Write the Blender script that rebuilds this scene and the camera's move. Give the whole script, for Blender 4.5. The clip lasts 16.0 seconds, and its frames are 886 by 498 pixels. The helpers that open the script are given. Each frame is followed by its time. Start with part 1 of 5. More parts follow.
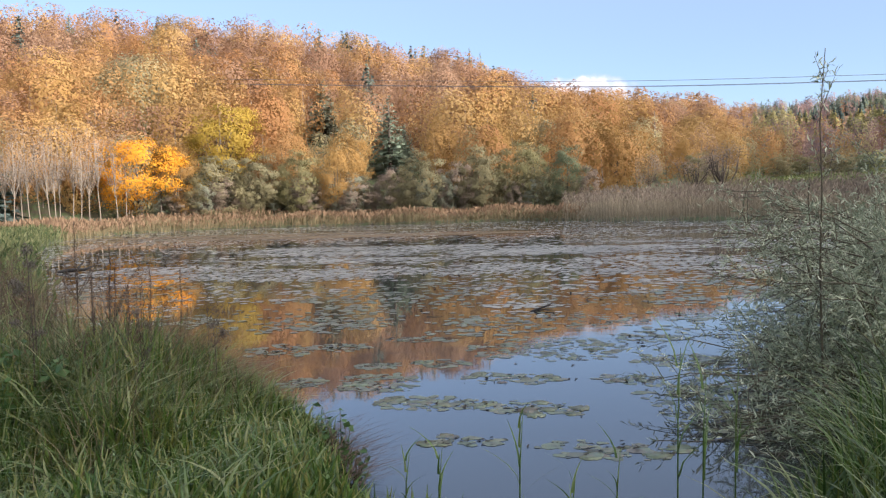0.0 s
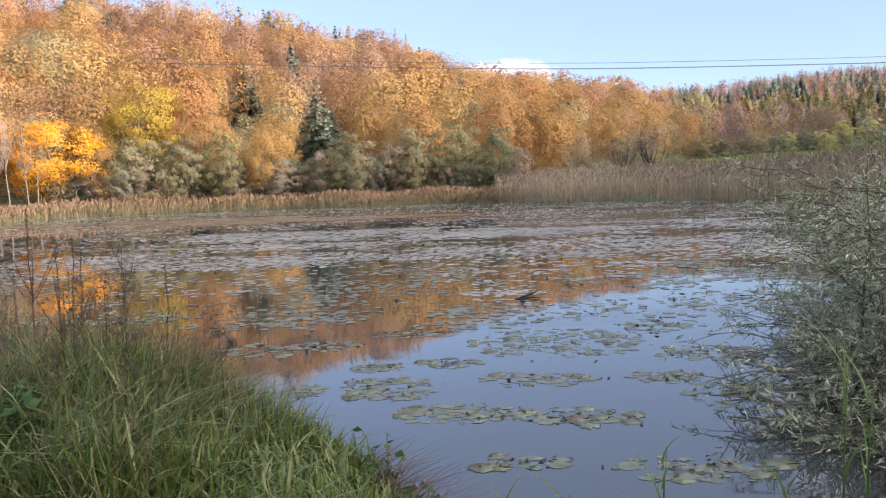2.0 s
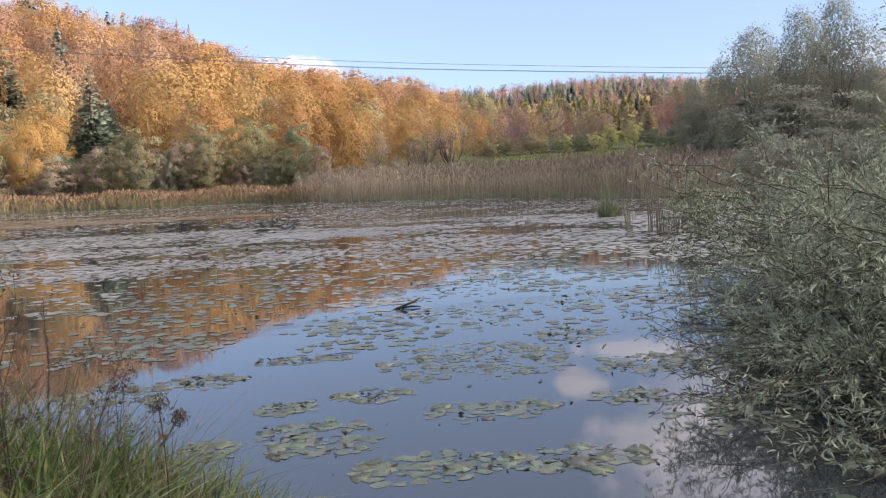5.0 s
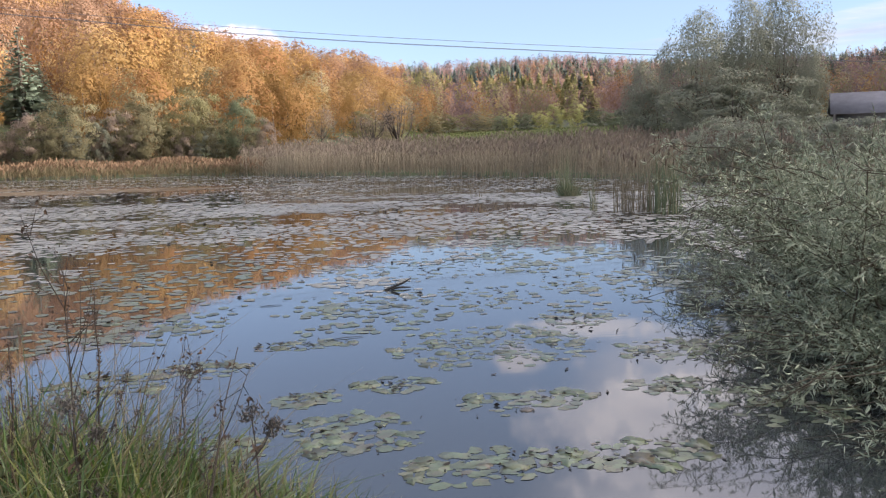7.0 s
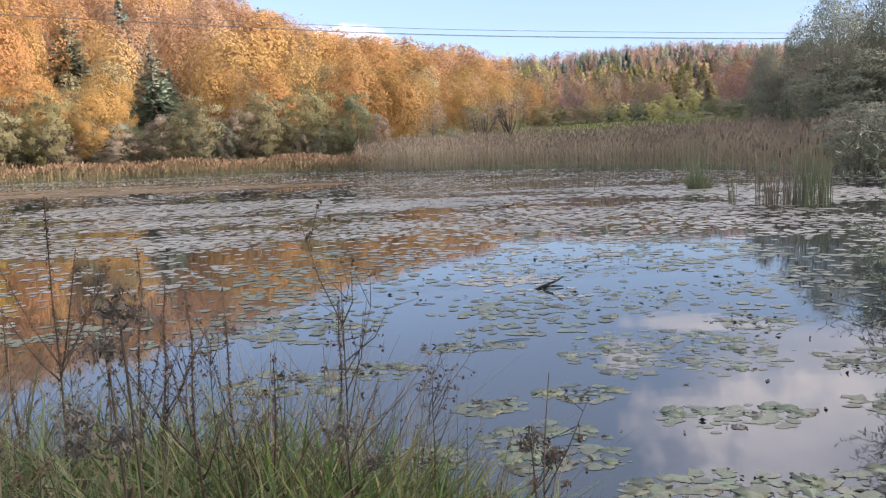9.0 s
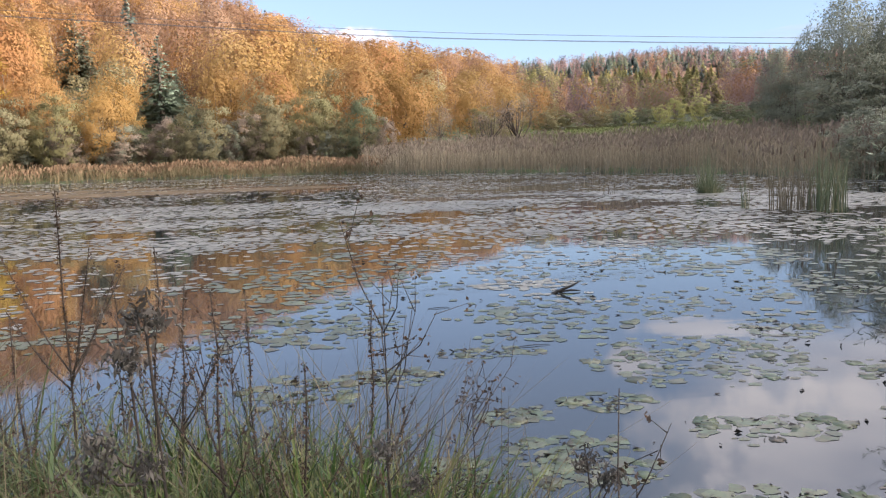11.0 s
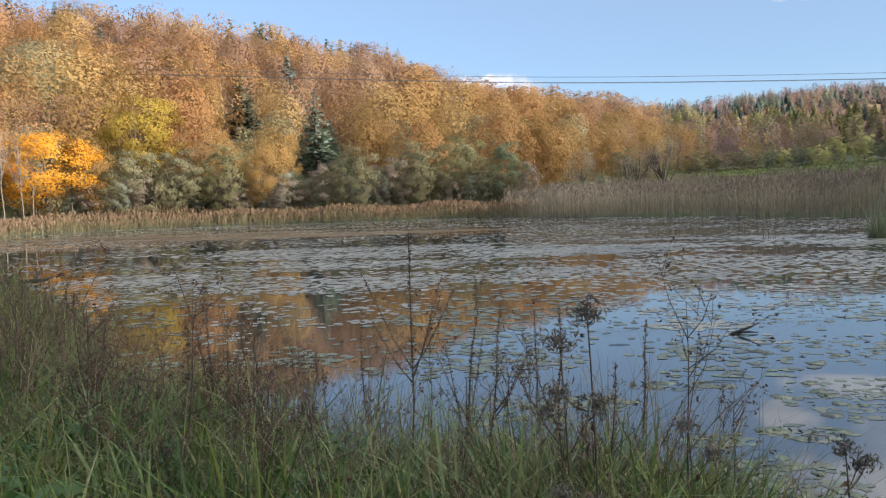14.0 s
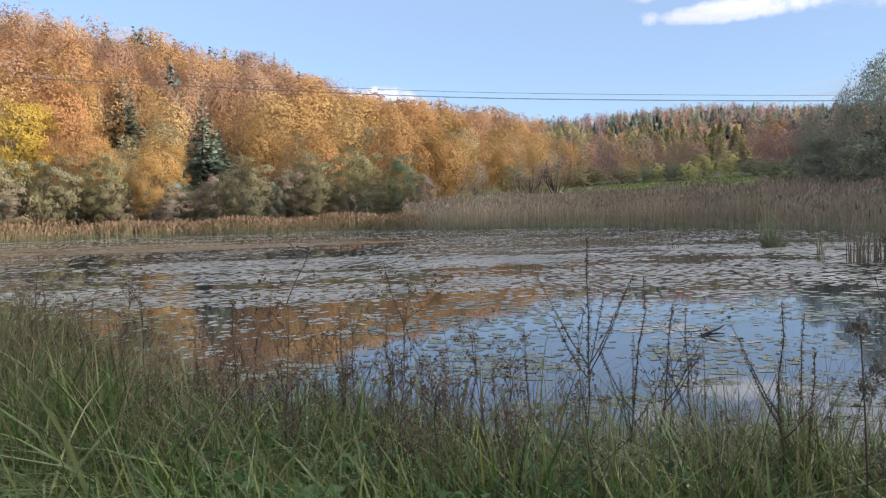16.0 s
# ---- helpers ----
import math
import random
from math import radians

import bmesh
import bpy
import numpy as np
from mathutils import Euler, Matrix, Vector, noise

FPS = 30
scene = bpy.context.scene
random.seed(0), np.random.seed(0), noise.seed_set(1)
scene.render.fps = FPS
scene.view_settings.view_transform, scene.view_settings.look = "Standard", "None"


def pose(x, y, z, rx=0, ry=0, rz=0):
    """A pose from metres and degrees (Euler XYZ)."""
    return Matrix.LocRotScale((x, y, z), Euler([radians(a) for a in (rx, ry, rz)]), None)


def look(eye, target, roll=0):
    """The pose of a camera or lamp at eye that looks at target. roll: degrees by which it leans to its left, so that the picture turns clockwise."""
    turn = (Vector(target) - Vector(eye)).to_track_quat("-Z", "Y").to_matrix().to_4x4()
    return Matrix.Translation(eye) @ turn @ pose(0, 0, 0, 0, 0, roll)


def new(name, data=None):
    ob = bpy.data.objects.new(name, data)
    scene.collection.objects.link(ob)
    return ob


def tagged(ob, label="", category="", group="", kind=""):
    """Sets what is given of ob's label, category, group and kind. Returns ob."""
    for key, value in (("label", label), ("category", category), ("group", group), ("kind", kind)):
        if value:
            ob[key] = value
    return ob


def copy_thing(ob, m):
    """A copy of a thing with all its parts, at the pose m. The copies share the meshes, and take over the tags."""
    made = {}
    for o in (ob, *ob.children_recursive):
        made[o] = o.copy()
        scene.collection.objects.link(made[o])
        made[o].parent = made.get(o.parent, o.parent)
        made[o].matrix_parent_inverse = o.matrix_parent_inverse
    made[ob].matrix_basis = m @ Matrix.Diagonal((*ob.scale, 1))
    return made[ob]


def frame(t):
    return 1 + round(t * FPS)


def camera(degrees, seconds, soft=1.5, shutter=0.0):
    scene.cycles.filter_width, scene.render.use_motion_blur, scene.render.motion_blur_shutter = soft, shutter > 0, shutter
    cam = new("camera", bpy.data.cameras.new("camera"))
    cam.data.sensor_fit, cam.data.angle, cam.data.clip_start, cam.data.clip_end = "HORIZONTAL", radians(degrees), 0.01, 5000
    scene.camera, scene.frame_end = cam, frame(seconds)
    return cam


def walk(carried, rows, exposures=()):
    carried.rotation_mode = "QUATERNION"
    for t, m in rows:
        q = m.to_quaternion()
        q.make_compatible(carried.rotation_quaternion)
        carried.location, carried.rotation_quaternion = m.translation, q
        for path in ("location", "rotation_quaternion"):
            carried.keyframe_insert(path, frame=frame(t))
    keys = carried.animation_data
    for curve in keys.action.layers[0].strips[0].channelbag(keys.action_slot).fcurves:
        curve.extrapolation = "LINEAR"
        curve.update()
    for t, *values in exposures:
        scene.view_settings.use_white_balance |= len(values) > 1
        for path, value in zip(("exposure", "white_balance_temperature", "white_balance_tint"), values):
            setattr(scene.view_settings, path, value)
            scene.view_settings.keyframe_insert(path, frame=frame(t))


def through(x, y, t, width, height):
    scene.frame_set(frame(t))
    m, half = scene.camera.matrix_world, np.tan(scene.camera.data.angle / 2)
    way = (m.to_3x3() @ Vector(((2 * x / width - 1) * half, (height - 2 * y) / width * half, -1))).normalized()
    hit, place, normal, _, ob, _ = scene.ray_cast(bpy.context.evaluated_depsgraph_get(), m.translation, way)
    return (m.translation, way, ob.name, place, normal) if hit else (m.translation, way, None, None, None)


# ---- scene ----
FOV = 60.37
cam = camera(FOV, 16.0, soft=1.25)

# seconds, eye x, y, z, yaw to the left, pitch up, roll (degrees)
PATH = [
    (0.0, 0.00, 0.00, 1.64, 14.67, -2.97, -1.88), (0.5, -0.21, 0.26, 1.68, 12.71, -3.37, -2.03),
    (1.0, -0.40, 0.38, 1.67, 11.64, -4.12, -1.50), (1.5, -0.67, 0.52, 1.68, 10.52, -4.74, -2.07),
    (2.0, -0.96, 0.70, 1.65, 9.16, -4.45, -2.31), (2.5, -1.24, 0.89, 1.67, 7.48, -4.24, -2.93),
    (3.0, -1.49, 1.06, 1.67, 4.34, -4.06, -3.34), (3.5, -1.69, 1.22, 1.68, 0.83, -4.21, -3.67),
    (4.0, -1.84, 1.47, 1.68, -1.79, -4.14, -3.87), (4.5, -1.96, 1.63, 1.68, -4.00, -4.74, -2.84),
    (5.0, -2.14, 1.79, 1.69, -6.36, -5.19, -2.46), (7.5, -2.90, 2.28, 1.72, -10.83, -7.57, -1.19),
    (8.0, -3.07, 2.33, 1.72, -8.31, -7.89, -1.72), (8.5, -3.20, 2.41, 1.71, -4.42, -7.70, -2.24),
    (9.0, -3.26, 2.60, 1.74, -2.65, -7.33, -2.24), (9.2, -3.28, 2.66, 1.72, -2.08, -7.26, -2.23),
    (11.3, -3.41, 2.80, 1.71, -2.29, -6.94, -1.92), (11.5, -3.45, 2.77, 1.71, -1.81, -6.82, -1.86),
    (12.0, -3.58, 2.75, 1.71, 1.22, -6.67, -2.10), (12.5, -3.67, 2.81, 1.70, 4.83, -6.78, -1.82),
    (13.0, -3.80, 2.92, 1.69, 7.35, -6.25, -1.95), (13.5, -3.80, 2.35, 1.70, 7.78, -4.31, -1.66),
    (14.0, -3.90, 2.04, 1.76, 7.91, -3.44, -2.11), (14.5, -4.20, 1.89, 1.78, 6.67, -3.17, -2.56),
    (15.0, -4.52, 1.84, 1.78, 4.22, -3.17, -2.32), (15.5, -4.89, 1.78, 1.78, 1.65, -2.76, -1.35),
    (16.0, -5.20, 1.78, 1.78, -0.67, -2.82, -2.01)]


def eye_pose(x, y, z, yaw, pitch, roll):
    a, p = radians(yaw), radians(pitch)
    ahead = Vector((-math.sin(a) * math.cos(p), math.cos(a) * math.cos(p), math.sin(p)))
    return look((x, y, z), Vector((x, y, z)) + ahead, roll)


EXPOSURES = [(0.0, 1.50, 5600, 12), (1.4, 1.54, 5650, 14), (2.1, 1.68, 5750, 16), (3.0, 1.68, 5750, 17), (3.6, 1.58, 5750, 17), (5.0, 1.58, 5750, 16), (7.5, 1.64, 5750, 15), (9.0, 1.70, 5750, 15), (11.5, 1.64, 5750, 13), (12.9, 1.64, 5700, 12), (13.3, 1.20, 5400, 4), (13.7, 1.20, 5400, 4), (14.4, 1.38, 5650, 9),
             (15.0, 1.42, 5600, 10), (16.0, 1.36, 5500, 10)]
walk(cam, [(r[0], eye_pose(*r[1:])) for r in PATH], EXPOSURES)

# ---- light ----
SUN_AZIMUTH, SUN_ELEVATION = 115.0, 17.0  # degrees, clockwise from +y
world = bpy.data.worlds.new("world")
scene.world = world
world.use_nodes = True


class Nodes:
    """Short hand for node trees."""

    def __init__(self, tree):
        self.tree = tree
        tree.nodes.clear()

    def add(self, kind, ins=None, **props):
        n = self.tree.nodes.new(kind)
        for k, v in props.items():
            setattr(n, k, v)
        for k, v in (ins or {}).items():
            if hasattr(v, "node"):
                self.tree.links.new(v, n.inputs[k])
            else:
                n.inputs[k].default_value = v
        return n

    def math(self, op, a, b=0.0, clamp=False):
        return self.add("ShaderNodeMath", {0: a, 1: b}, operation=op, use_clamp=clamp).outputs[0]

    def ramp(self, fac, stops, interp="LINEAR"):
        n = self.add("ShaderNodeValToRGB", {0: fac})
        n.color_ramp.interpolation = interp
        e = n.color_ramp.elements
        while len(e) < len(stops):
            e.new(0.5)
        for el, (p, c) in zip(e, stops):
            el.position, el.color = p, (*c, 1) if len(c) == 3 else c
        return n.outputs[0]

    def noise(self, vec, scale, detail=4, rough=0.55, out="Fac", dist=0.0):
        n = self.add("ShaderNodeTexNoise", {"Scale": scale, "Detail": detail, "Roughness": rough, "Distortion": dist})
        if vec is not None:
            self.tree.links.new(vec, n.inputs["Vector"])
        return n.outputs[out]

    def mix(self, fac, a, b, blend="MIX"):
        n = self.add("ShaderNodeMix", data_type="RGBA", blend_type=blend)
        for k, v in ((0, fac), (6, a), (7, b)):
            if hasattr(v, "node"):
                self.tree.links.new(v, n.inputs[k])
            else:
                n.inputs[k].default_value = v if k == 0 or len(v) == 4 else (*v, 1)
        return n.outputs[2]


N = Nodes(world.node_tree)
sky = N.add("ShaderNodeTexSky", sky_type="NISHITA", sun_disc=False, sun_elevation=radians(SUN_ELEVATION),
            sun_rotation=radians(SUN_AZIMUTH), altitude=400, air_density=1.0, dust_density=0.5, ozone_density=1.6)
way = N.add("ShaderNodeTexCoord").outputs["Generated"]
split = N.add("ShaderNodeSeparateXYZ", {0: way})
height = N.math("MAXIMUM", split.outputs[2], 0.03)
flat = N.add("ShaderNodeCombineXYZ", {0: N.math("DIVIDE", split.outputs[0], height), 1: N.math("DIVIDE", split.outputs[1], height),
                                      2: 0.0})
high = N.noise(flat.outputs[0], 0.33, 7, 0.6)
# the veil of broken cloud thickens towards the sun
side = N.add("ShaderNodeMapRange", {0: N.math("ARCTAN2", split.outputs[0], split.outputs[1]), 1: radians(4), 2: radians(34), 3: -0.34, 4: 0.15}).outputs[0]
toward = N.math("ADD", side, N.math("MULTIPLY", N.math("MINIMUM", N.math("SUBTRACT", split.outputs[2], 0.22), 0.25), 0.7))
cover = N.add("ShaderNodeMapRange", {0: N.math("ADD", high, toward), 1: 0.50, 2: 0.72, 3: 0.0, 4: 1.0}).outputs[0]
shade = N.noise(flat.outputs[0], 0.8, 5, 0.6)
cloud_colour = N.ramp(shade, [(0.3, (0.40, 0.385, 0.41)), (0.66, (1.0, 0.87, 0.75))])


def bank(azimuth, elevation, wide, tall):
    """A heap of cumulus low over the ridge."""
    x, y = math.sin(radians(azimuth)), math.cos(radians(azimuth))
    across = N.math("SUBTRACT", N.math("MULTIPLY", split.outputs[0], y), N.math("MULTIPLY", split.outputs[1], x))
    ahead = N.math("GREATER_THAN", N.math("ADD", N.math("MULTIPLY", split.outputs[0], x), N.math("MULTIPLY", split.outputs[1], y)), 0)
    a = N.math("POWER", N.math("ABSOLUTE", N.math("DIVIDE", across, radians(wide))), 2.0)
    b = N.math("POWER", N.math("ABSOLUTE", N.math("DIVIDE", N.math("SUBTRACT", split.outputs[2], math.sin(radians(elevation))), radians(tall))), 2.0)
    rough = N.noise(way, 26.0, 6, 0.6)
    m = N.math("SUBTRACT", N.math("ADD", 1.0, N.math("MULTIPLY", N.math("SUBTRACT", rough, 0.5), 2.6)), N.math("ADD", a, b))
    return N.math("MULTIPLY", N.add("ShaderNodeMapRange", {0: m, 1: 0.0, 2: 0.7}).outputs[0], ahead)


low_heap = bank(-4.0, 8.1, 3.6, 1.3)
heap = N.math("MAXIMUM", low_heap, N.math("MAXIMUM", bank(16.5, 15.4, 2.2, 1.2), N.math("MAXIMUM", N.math("MULTIPLY", N.math("MAXIMUM", bank(22, 13.0, 6.5, 0.8), N.math("MAXIMUM", bank(27, 20.0, 11.0, 3.8), bank(36, 12.6, 6.0, 1.2))), 0.75), bank(31, 21, 13, 6.5))))
all_cloud = N.math("MAXIMUM", cover, heap)
# the sunlit heaps overhead are brighter than those seen edge-on over the ridge
cloud_colour = N.mix(1.0, cloud_colour, N.add("ShaderNodeCombineXYZ", {k: N.math("ADD", N.math("MULTIPLY", split.outputs[2], 1.9), N.math("ADD", 0.14, N.math("MULTIPLY", low_heap, 0.38))) for k in range(3)}).outputs[0], "MULTIPLY")
veil = N.add("ShaderNodeMapRange", {0: split.outputs[2], 1: 0.12, 2: 0.6, 3: 0.25, 4: 0.6}).outputs[0]
blue = N.mix(veil, N.mix(1.0, sky.outputs[0], (0.955, 0.965, 1.09), "MULTIPLY"), (4.6, 4.95, 5.3))
seen = N.mix(N.math("MULTIPLY", all_cloud, 0.9), N.mix(1.0, blue, (0.071, 0.0695, 0.0675), "MULTIPLY"), cloud_colour)
N.add("ShaderNodeOutputWorld", {0: N.add("ShaderNodeBackground", {0: seen, 1: 1.0}).outputs[0]})

sun = new("sun", bpy.data.lights.new("sun", "SUN"))
sun.data.energy, sun.data.angle, sun.data.color = 6.0, radians(12.0), (1.0, 0.86, 0.69)
a, e = radians(SUN_AZIMUTH), radians(SUN_ELEVATION)
sun.matrix_world = look((math.sin(a) * math.cos(e) * 50, math.cos(a) * math.cos(e) * 50, math.sin(e) * 50), (0, 0, 0))


# ---- materials ----
def material(name):
    m = bpy.data.materials.new(name)
    m.use_nodes = True
    return m, Nodes(m.node_tree)


def foliage(name, colours, rough=0.6, through=0.35, scale=0.12, gloss=0.25, leafy=0.42):
    """Leaves: colours mixed leaf by leaf and in larger drifts; part of the light passes through."""
    m, n = material(name)
    island = n.add("ShaderNodeNewGeometry").outputs["Random Per Island"]
    place = n.add("ShaderNodeTexCoord").outputs["Object"]
    drift = n.noise(place, scale, 3)
    own = n.add("ShaderNodeObjectInfo").outputs["Random"]
    fac = n.math("ADD", n.math("ADD", n.math("MULTIPLY", island, leafy), n.math("ADD", n.math("MULTIPLY", drift, min(0.8, 1.27 - leafy)), max(0.0, 0.235 - 0.5 * leafy))),
                 n.math("MULTIPLY", own, 0.22))
    fac = n.math("SUBTRACT", n.math("ADD", fac, n.add("ShaderNodeAttribute", attribute_name="tint").outputs["Fac"]), 0.22)
    stops = [(0.15 + 0.7 * k / max(1, len(colours) - 1), c) for k, c in enumerate(colours)]
    col = n.ramp(fac, stops)
    b = n.add("ShaderNodeBsdfPrincipled", {"Base Color": col, "Roughness": rough, "Specular IOR Level": gloss})
    t = n.add("ShaderNodeBsdfTranslucent", {0: col})
    n.add("ShaderNodeOutputMaterial", {0: n.add("ShaderNodeMixShader", {0: through, 1: b.outputs[0], 2: t.outputs[0]}).outputs[0]})
    return m


def solid(name, colours, rough=0.8, scale=6.0, bump=0.3, metal=0.0, stretch=(1, 1, 1), spec=0.3):
    m, n = material(name)
    place = n.add("ShaderNodeTexCoord").outputs["Object"]
    place = n.add("ShaderNodeMapping", {0: place, 3: stretch}).outputs[0]
    big, fine = n.noise(place, scale, 4), n.noise(place, scale * 9, 6, 0.7)
    fac = n.math("ADD", n.math("MULTIPLY", big, 0.65), n.math("MULTIPLY", fine, 0.35))
    col = n.ramp(fac, [(0.3 + 0.4 * k / max(1, len(colours) - 1), c) for k, c in enumerate(colours)])
    bmp = n.add("ShaderNodeBump", {"Strength": bump, "Distance": 0.02, "Height": fine})
    b = n.add("ShaderNodeBsdfPrincipled", {"Base Color": col, "Roughness": rough, "Metallic": metal,
                                           "Specular IOR Level": spec, "Normal": bmp.outputs[0]})
    n.add("ShaderNodeOutputMaterial", {0: b.outputs[0]})
    return m


# hillside leaves: green and blue raised so the base colours carry the haze
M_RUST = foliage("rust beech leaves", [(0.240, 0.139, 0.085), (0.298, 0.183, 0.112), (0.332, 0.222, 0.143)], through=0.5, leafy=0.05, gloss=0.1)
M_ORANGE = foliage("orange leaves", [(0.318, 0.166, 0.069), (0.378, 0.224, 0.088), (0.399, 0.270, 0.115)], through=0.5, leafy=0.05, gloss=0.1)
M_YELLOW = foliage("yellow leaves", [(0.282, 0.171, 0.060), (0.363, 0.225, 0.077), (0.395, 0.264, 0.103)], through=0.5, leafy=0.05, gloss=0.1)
M_GOLD = foliage("golden leaves", [(0.506, 0.211, 0.015), (0.662, 0.315, 0.025), (0.718, 0.405, 0.050)], through=0.5, leafy=0.15, gloss=0.1)
M_LIME = foliage("yellow-green leaves", [(0.281, 0.193, 0.034), (0.399, 0.283, 0.051), (0.484, 0.353, 0.085)], through=0.5, leafy=0.15, gloss=0.1)
M_PRIMROSE = foliage("pale yellow-green leaves", [(0.368, 0.368, 0.136), (0.497, 0.478, 0.192), (0.589, 0.552, 0.256)], through=0.5, leafy=0.15, gloss=0.1)
M_SAGE = foliage("pale green leaves", [(0.150, 0.143, 0.068), (0.235, 0.217, 0.105), (0.319, 0.281, 0.136)], through=0.5, leafy=0.15, gloss=0.1)
M_OLIVE = foliage("olive leaves", [(0.173, 0.159, 0.091), (0.262, 0.234, 0.131), (0.377, 0.316, 0.167)], leafy=0.2, through=0.5, gloss=0.1)
M_GREEN = foliage("dull green leaves", [(0.120, 0.136, 0.080), (0.200, 0.220, 0.125), (0.296, 0.298, 0.171)], through=0.5, leafy=0.15, gloss=0.1)
M_GREY = foliage("grey-brown twigs and leaves", [(0.205, 0.160, 0.124), (0.307, 0.242, 0.183), (0.438, 0.346, 0.247)], through=0.5, leafy=0.15, gloss=0.1)
# lighter and greyer than alder leaves are, with backlit haze in the colour
M_ALDER = foliage("alder leaves paled for haze", [(0.179, 0.188, 0.139), (0.282, 0.288, 0.209), (0.383, 0.385, 0.277)], leafy=0.25, through=0.5, gloss=0.1)
# the far hill's shade and haze are mixed into this dark bluish base colour
M_CONIFER = foliage("conifer needles", [(0.069, 0.097, 0.091), (0.120, 0.156, 0.138), (0.192, 0.230, 0.183)], through=0.5, leafy=0.15, gloss=0.1)
M_LARCH = foliage("yellowing larch needles", [(0.224, 0.224, 0.101), (0.344, 0.329, 0.138), (0.478, 0.425, 0.179)], through=0.5, leafy=0.15, gloss=0.1)
# dull purple-brown stands in for shade and haze on the far hill
M_DULL = foliage("brown crowns dulled for shade", [(0.123, 0.099, 0.105), (0.196, 0.149, 0.150), (0.304, 0.206, 0.177)], through=0.5, leafy=0.15, gloss=0.1)
# lighter copy of the conifer needles, haze over the slope painted in
M_FIR = foliage("spruce needles lightened for haze", [(0.140, 0.182, 0.136), (0.237, 0.285, 0.201), (0.351, 0.389, 0.255)], through=0.5, leafy=0.15, gloss=0.1)
M_DUSTY = foliage("grey-green spruce needles", [(0.149, 0.162, 0.111), (0.236, 0.243, 0.162), (0.324, 0.317, 0.203)], through=0.5, leafy=0.15, gloss=0.1)
M_WILLOW = foliage("willow leaves", [(0.131, 0.158, 0.095), (0.245, 0.275, 0.173), (0.420, 0.441, 0.295)], 0.5, 0.25, 1.5, 0.4, 0.75)
M_GRASS = foliage("grass blades", [(0.019, 0.041, 0.006), (0.048, 0.096, 0.014), (0.095, 0.155, 0.023), (0.186, 0.190, 0.047)], 0.42, 0.38, 0.9, 0.5, 0.8)
M_SEDGE = foliage("faded sedge blades", [(0.026, 0.048, 0.013), (0.054, 0.076, 0.025), (0.098, 0.111, 0.043), (0.159, 0.162, 0.073)], 0.6, 0.3, 0.8, 0.25, 0.8)
M_BLADE = foliage("broad sedge blades", [(0.043, 0.075, 0.018), (0.090, 0.131, 0.035), (0.144, 0.188, 0.060), (0.212, 0.228, 0.092)], 0.4, 0.4, 0.9, 0.5, 0.8)
M_STRAW = foliage("dry straw", [(0.088, 0.063, 0.035), (0.150, 0.119, 0.066), (0.225, 0.189, 0.110)], 0.7, 0.2, 0.6)
M_REED = foliage("reed stems", [(0.137, 0.120, 0.078), (0.240, 0.200, 0.137), (0.343, 0.285, 0.195)], 0.7, 0.25, 0.15)
M_PLUME = foliage("reed plumes", [(0.139, 0.110, 0.083), (0.217, 0.172, 0.130), (0.296, 0.237, 0.174)], 0.8, 0.3, 0.15)
M_SHORE = foliage("tan shore reeds", [(0.126, 0.086, 0.051), (0.224, 0.145, 0.086), (0.301, 0.201, 0.124)], 0.8, 0.3, 0.2)
M_FRINGE = foliage("green-tan shore stems", [(0.109, 0.096, 0.050), (0.193, 0.159, 0.084), (0.296, 0.218, 0.123)], 0.7, 0.3, 0.25)
M_CATTAIL = foliage("cattail blades", [(0.088, 0.119, 0.062), (0.163, 0.188, 0.106), (0.375, 0.312, 0.188)], 0.5, 0.25, 0.6)
M_HERB = foliage("herb leaves", [(0.036, 0.070, 0.022), (0.061, 0.114, 0.035), (0.090, 0.151, 0.048)], 0.5, 0.3, 1.5)
M_DEAD = foliage("dead brown leaves", [(0.045, 0.029, 0.019), (0.095, 0.062, 0.041), (0.17, 0.115, 0.075)], 0.8, 0.15, 2.0)
M_ROT = foliage("rotting water leaves", [(0.010, 0.009, 0.007), (0.022, 0.018, 0.013), (0.05, 0.038, 0.026)], 0.6, 0.1, 2.0)
M_DOWN = foliage("grey thistle down", [(0.05, 0.043, 0.036), (0.11, 0.096, 0.08), (0.20, 0.18, 0.15)], 0.9, 0.2, 3.0)
# paler than the near pads: veil and sky sheen are put into the colour
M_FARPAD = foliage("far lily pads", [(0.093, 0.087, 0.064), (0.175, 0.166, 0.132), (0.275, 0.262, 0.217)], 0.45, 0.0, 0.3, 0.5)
M_WEED = foliage("brown floating weed", [(0.042, 0.030, 0.015), (0.102, 0.072, 0.036), (0.162, 0.114, 0.060)], 0.8, 0.0, 0.4)
M_FIELD = foliage("meadow grass", [(0.103, 0.124, 0.039), (0.151, 0.180, 0.062), (0.224, 0.221, 0.089)], 0.7, 0.2, 0.05)
M_BARK = solid("dark bark", [(0.035, 0.028, 0.022), (0.085, 0.068, 0.052), (0.14, 0.115, 0.09)], 0.9, 4, 0.5, stretch=(1, 1, 0.2))
M_PALE = solid("pale bark", [(0.105, 0.084, 0.063), (0.168, 0.140, 0.109), (0.211, 0.186, 0.151)], 0.85, 2, 0.3, stretch=(1, 1, 0.3))
M_STEM = solid("dead stalks", [(0.026, 0.020, 0.015), (0.052, 0.040, 0.030), (0.09, 0.070, 0.050)], 0.85, 20, 0.3)
M_TWIG = solid("willow twigs", [(0.042, 0.035, 0.025), (0.084, 0.070, 0.042), (0.119, 0.098, 0.056)], 0.75, 12, 0.3)
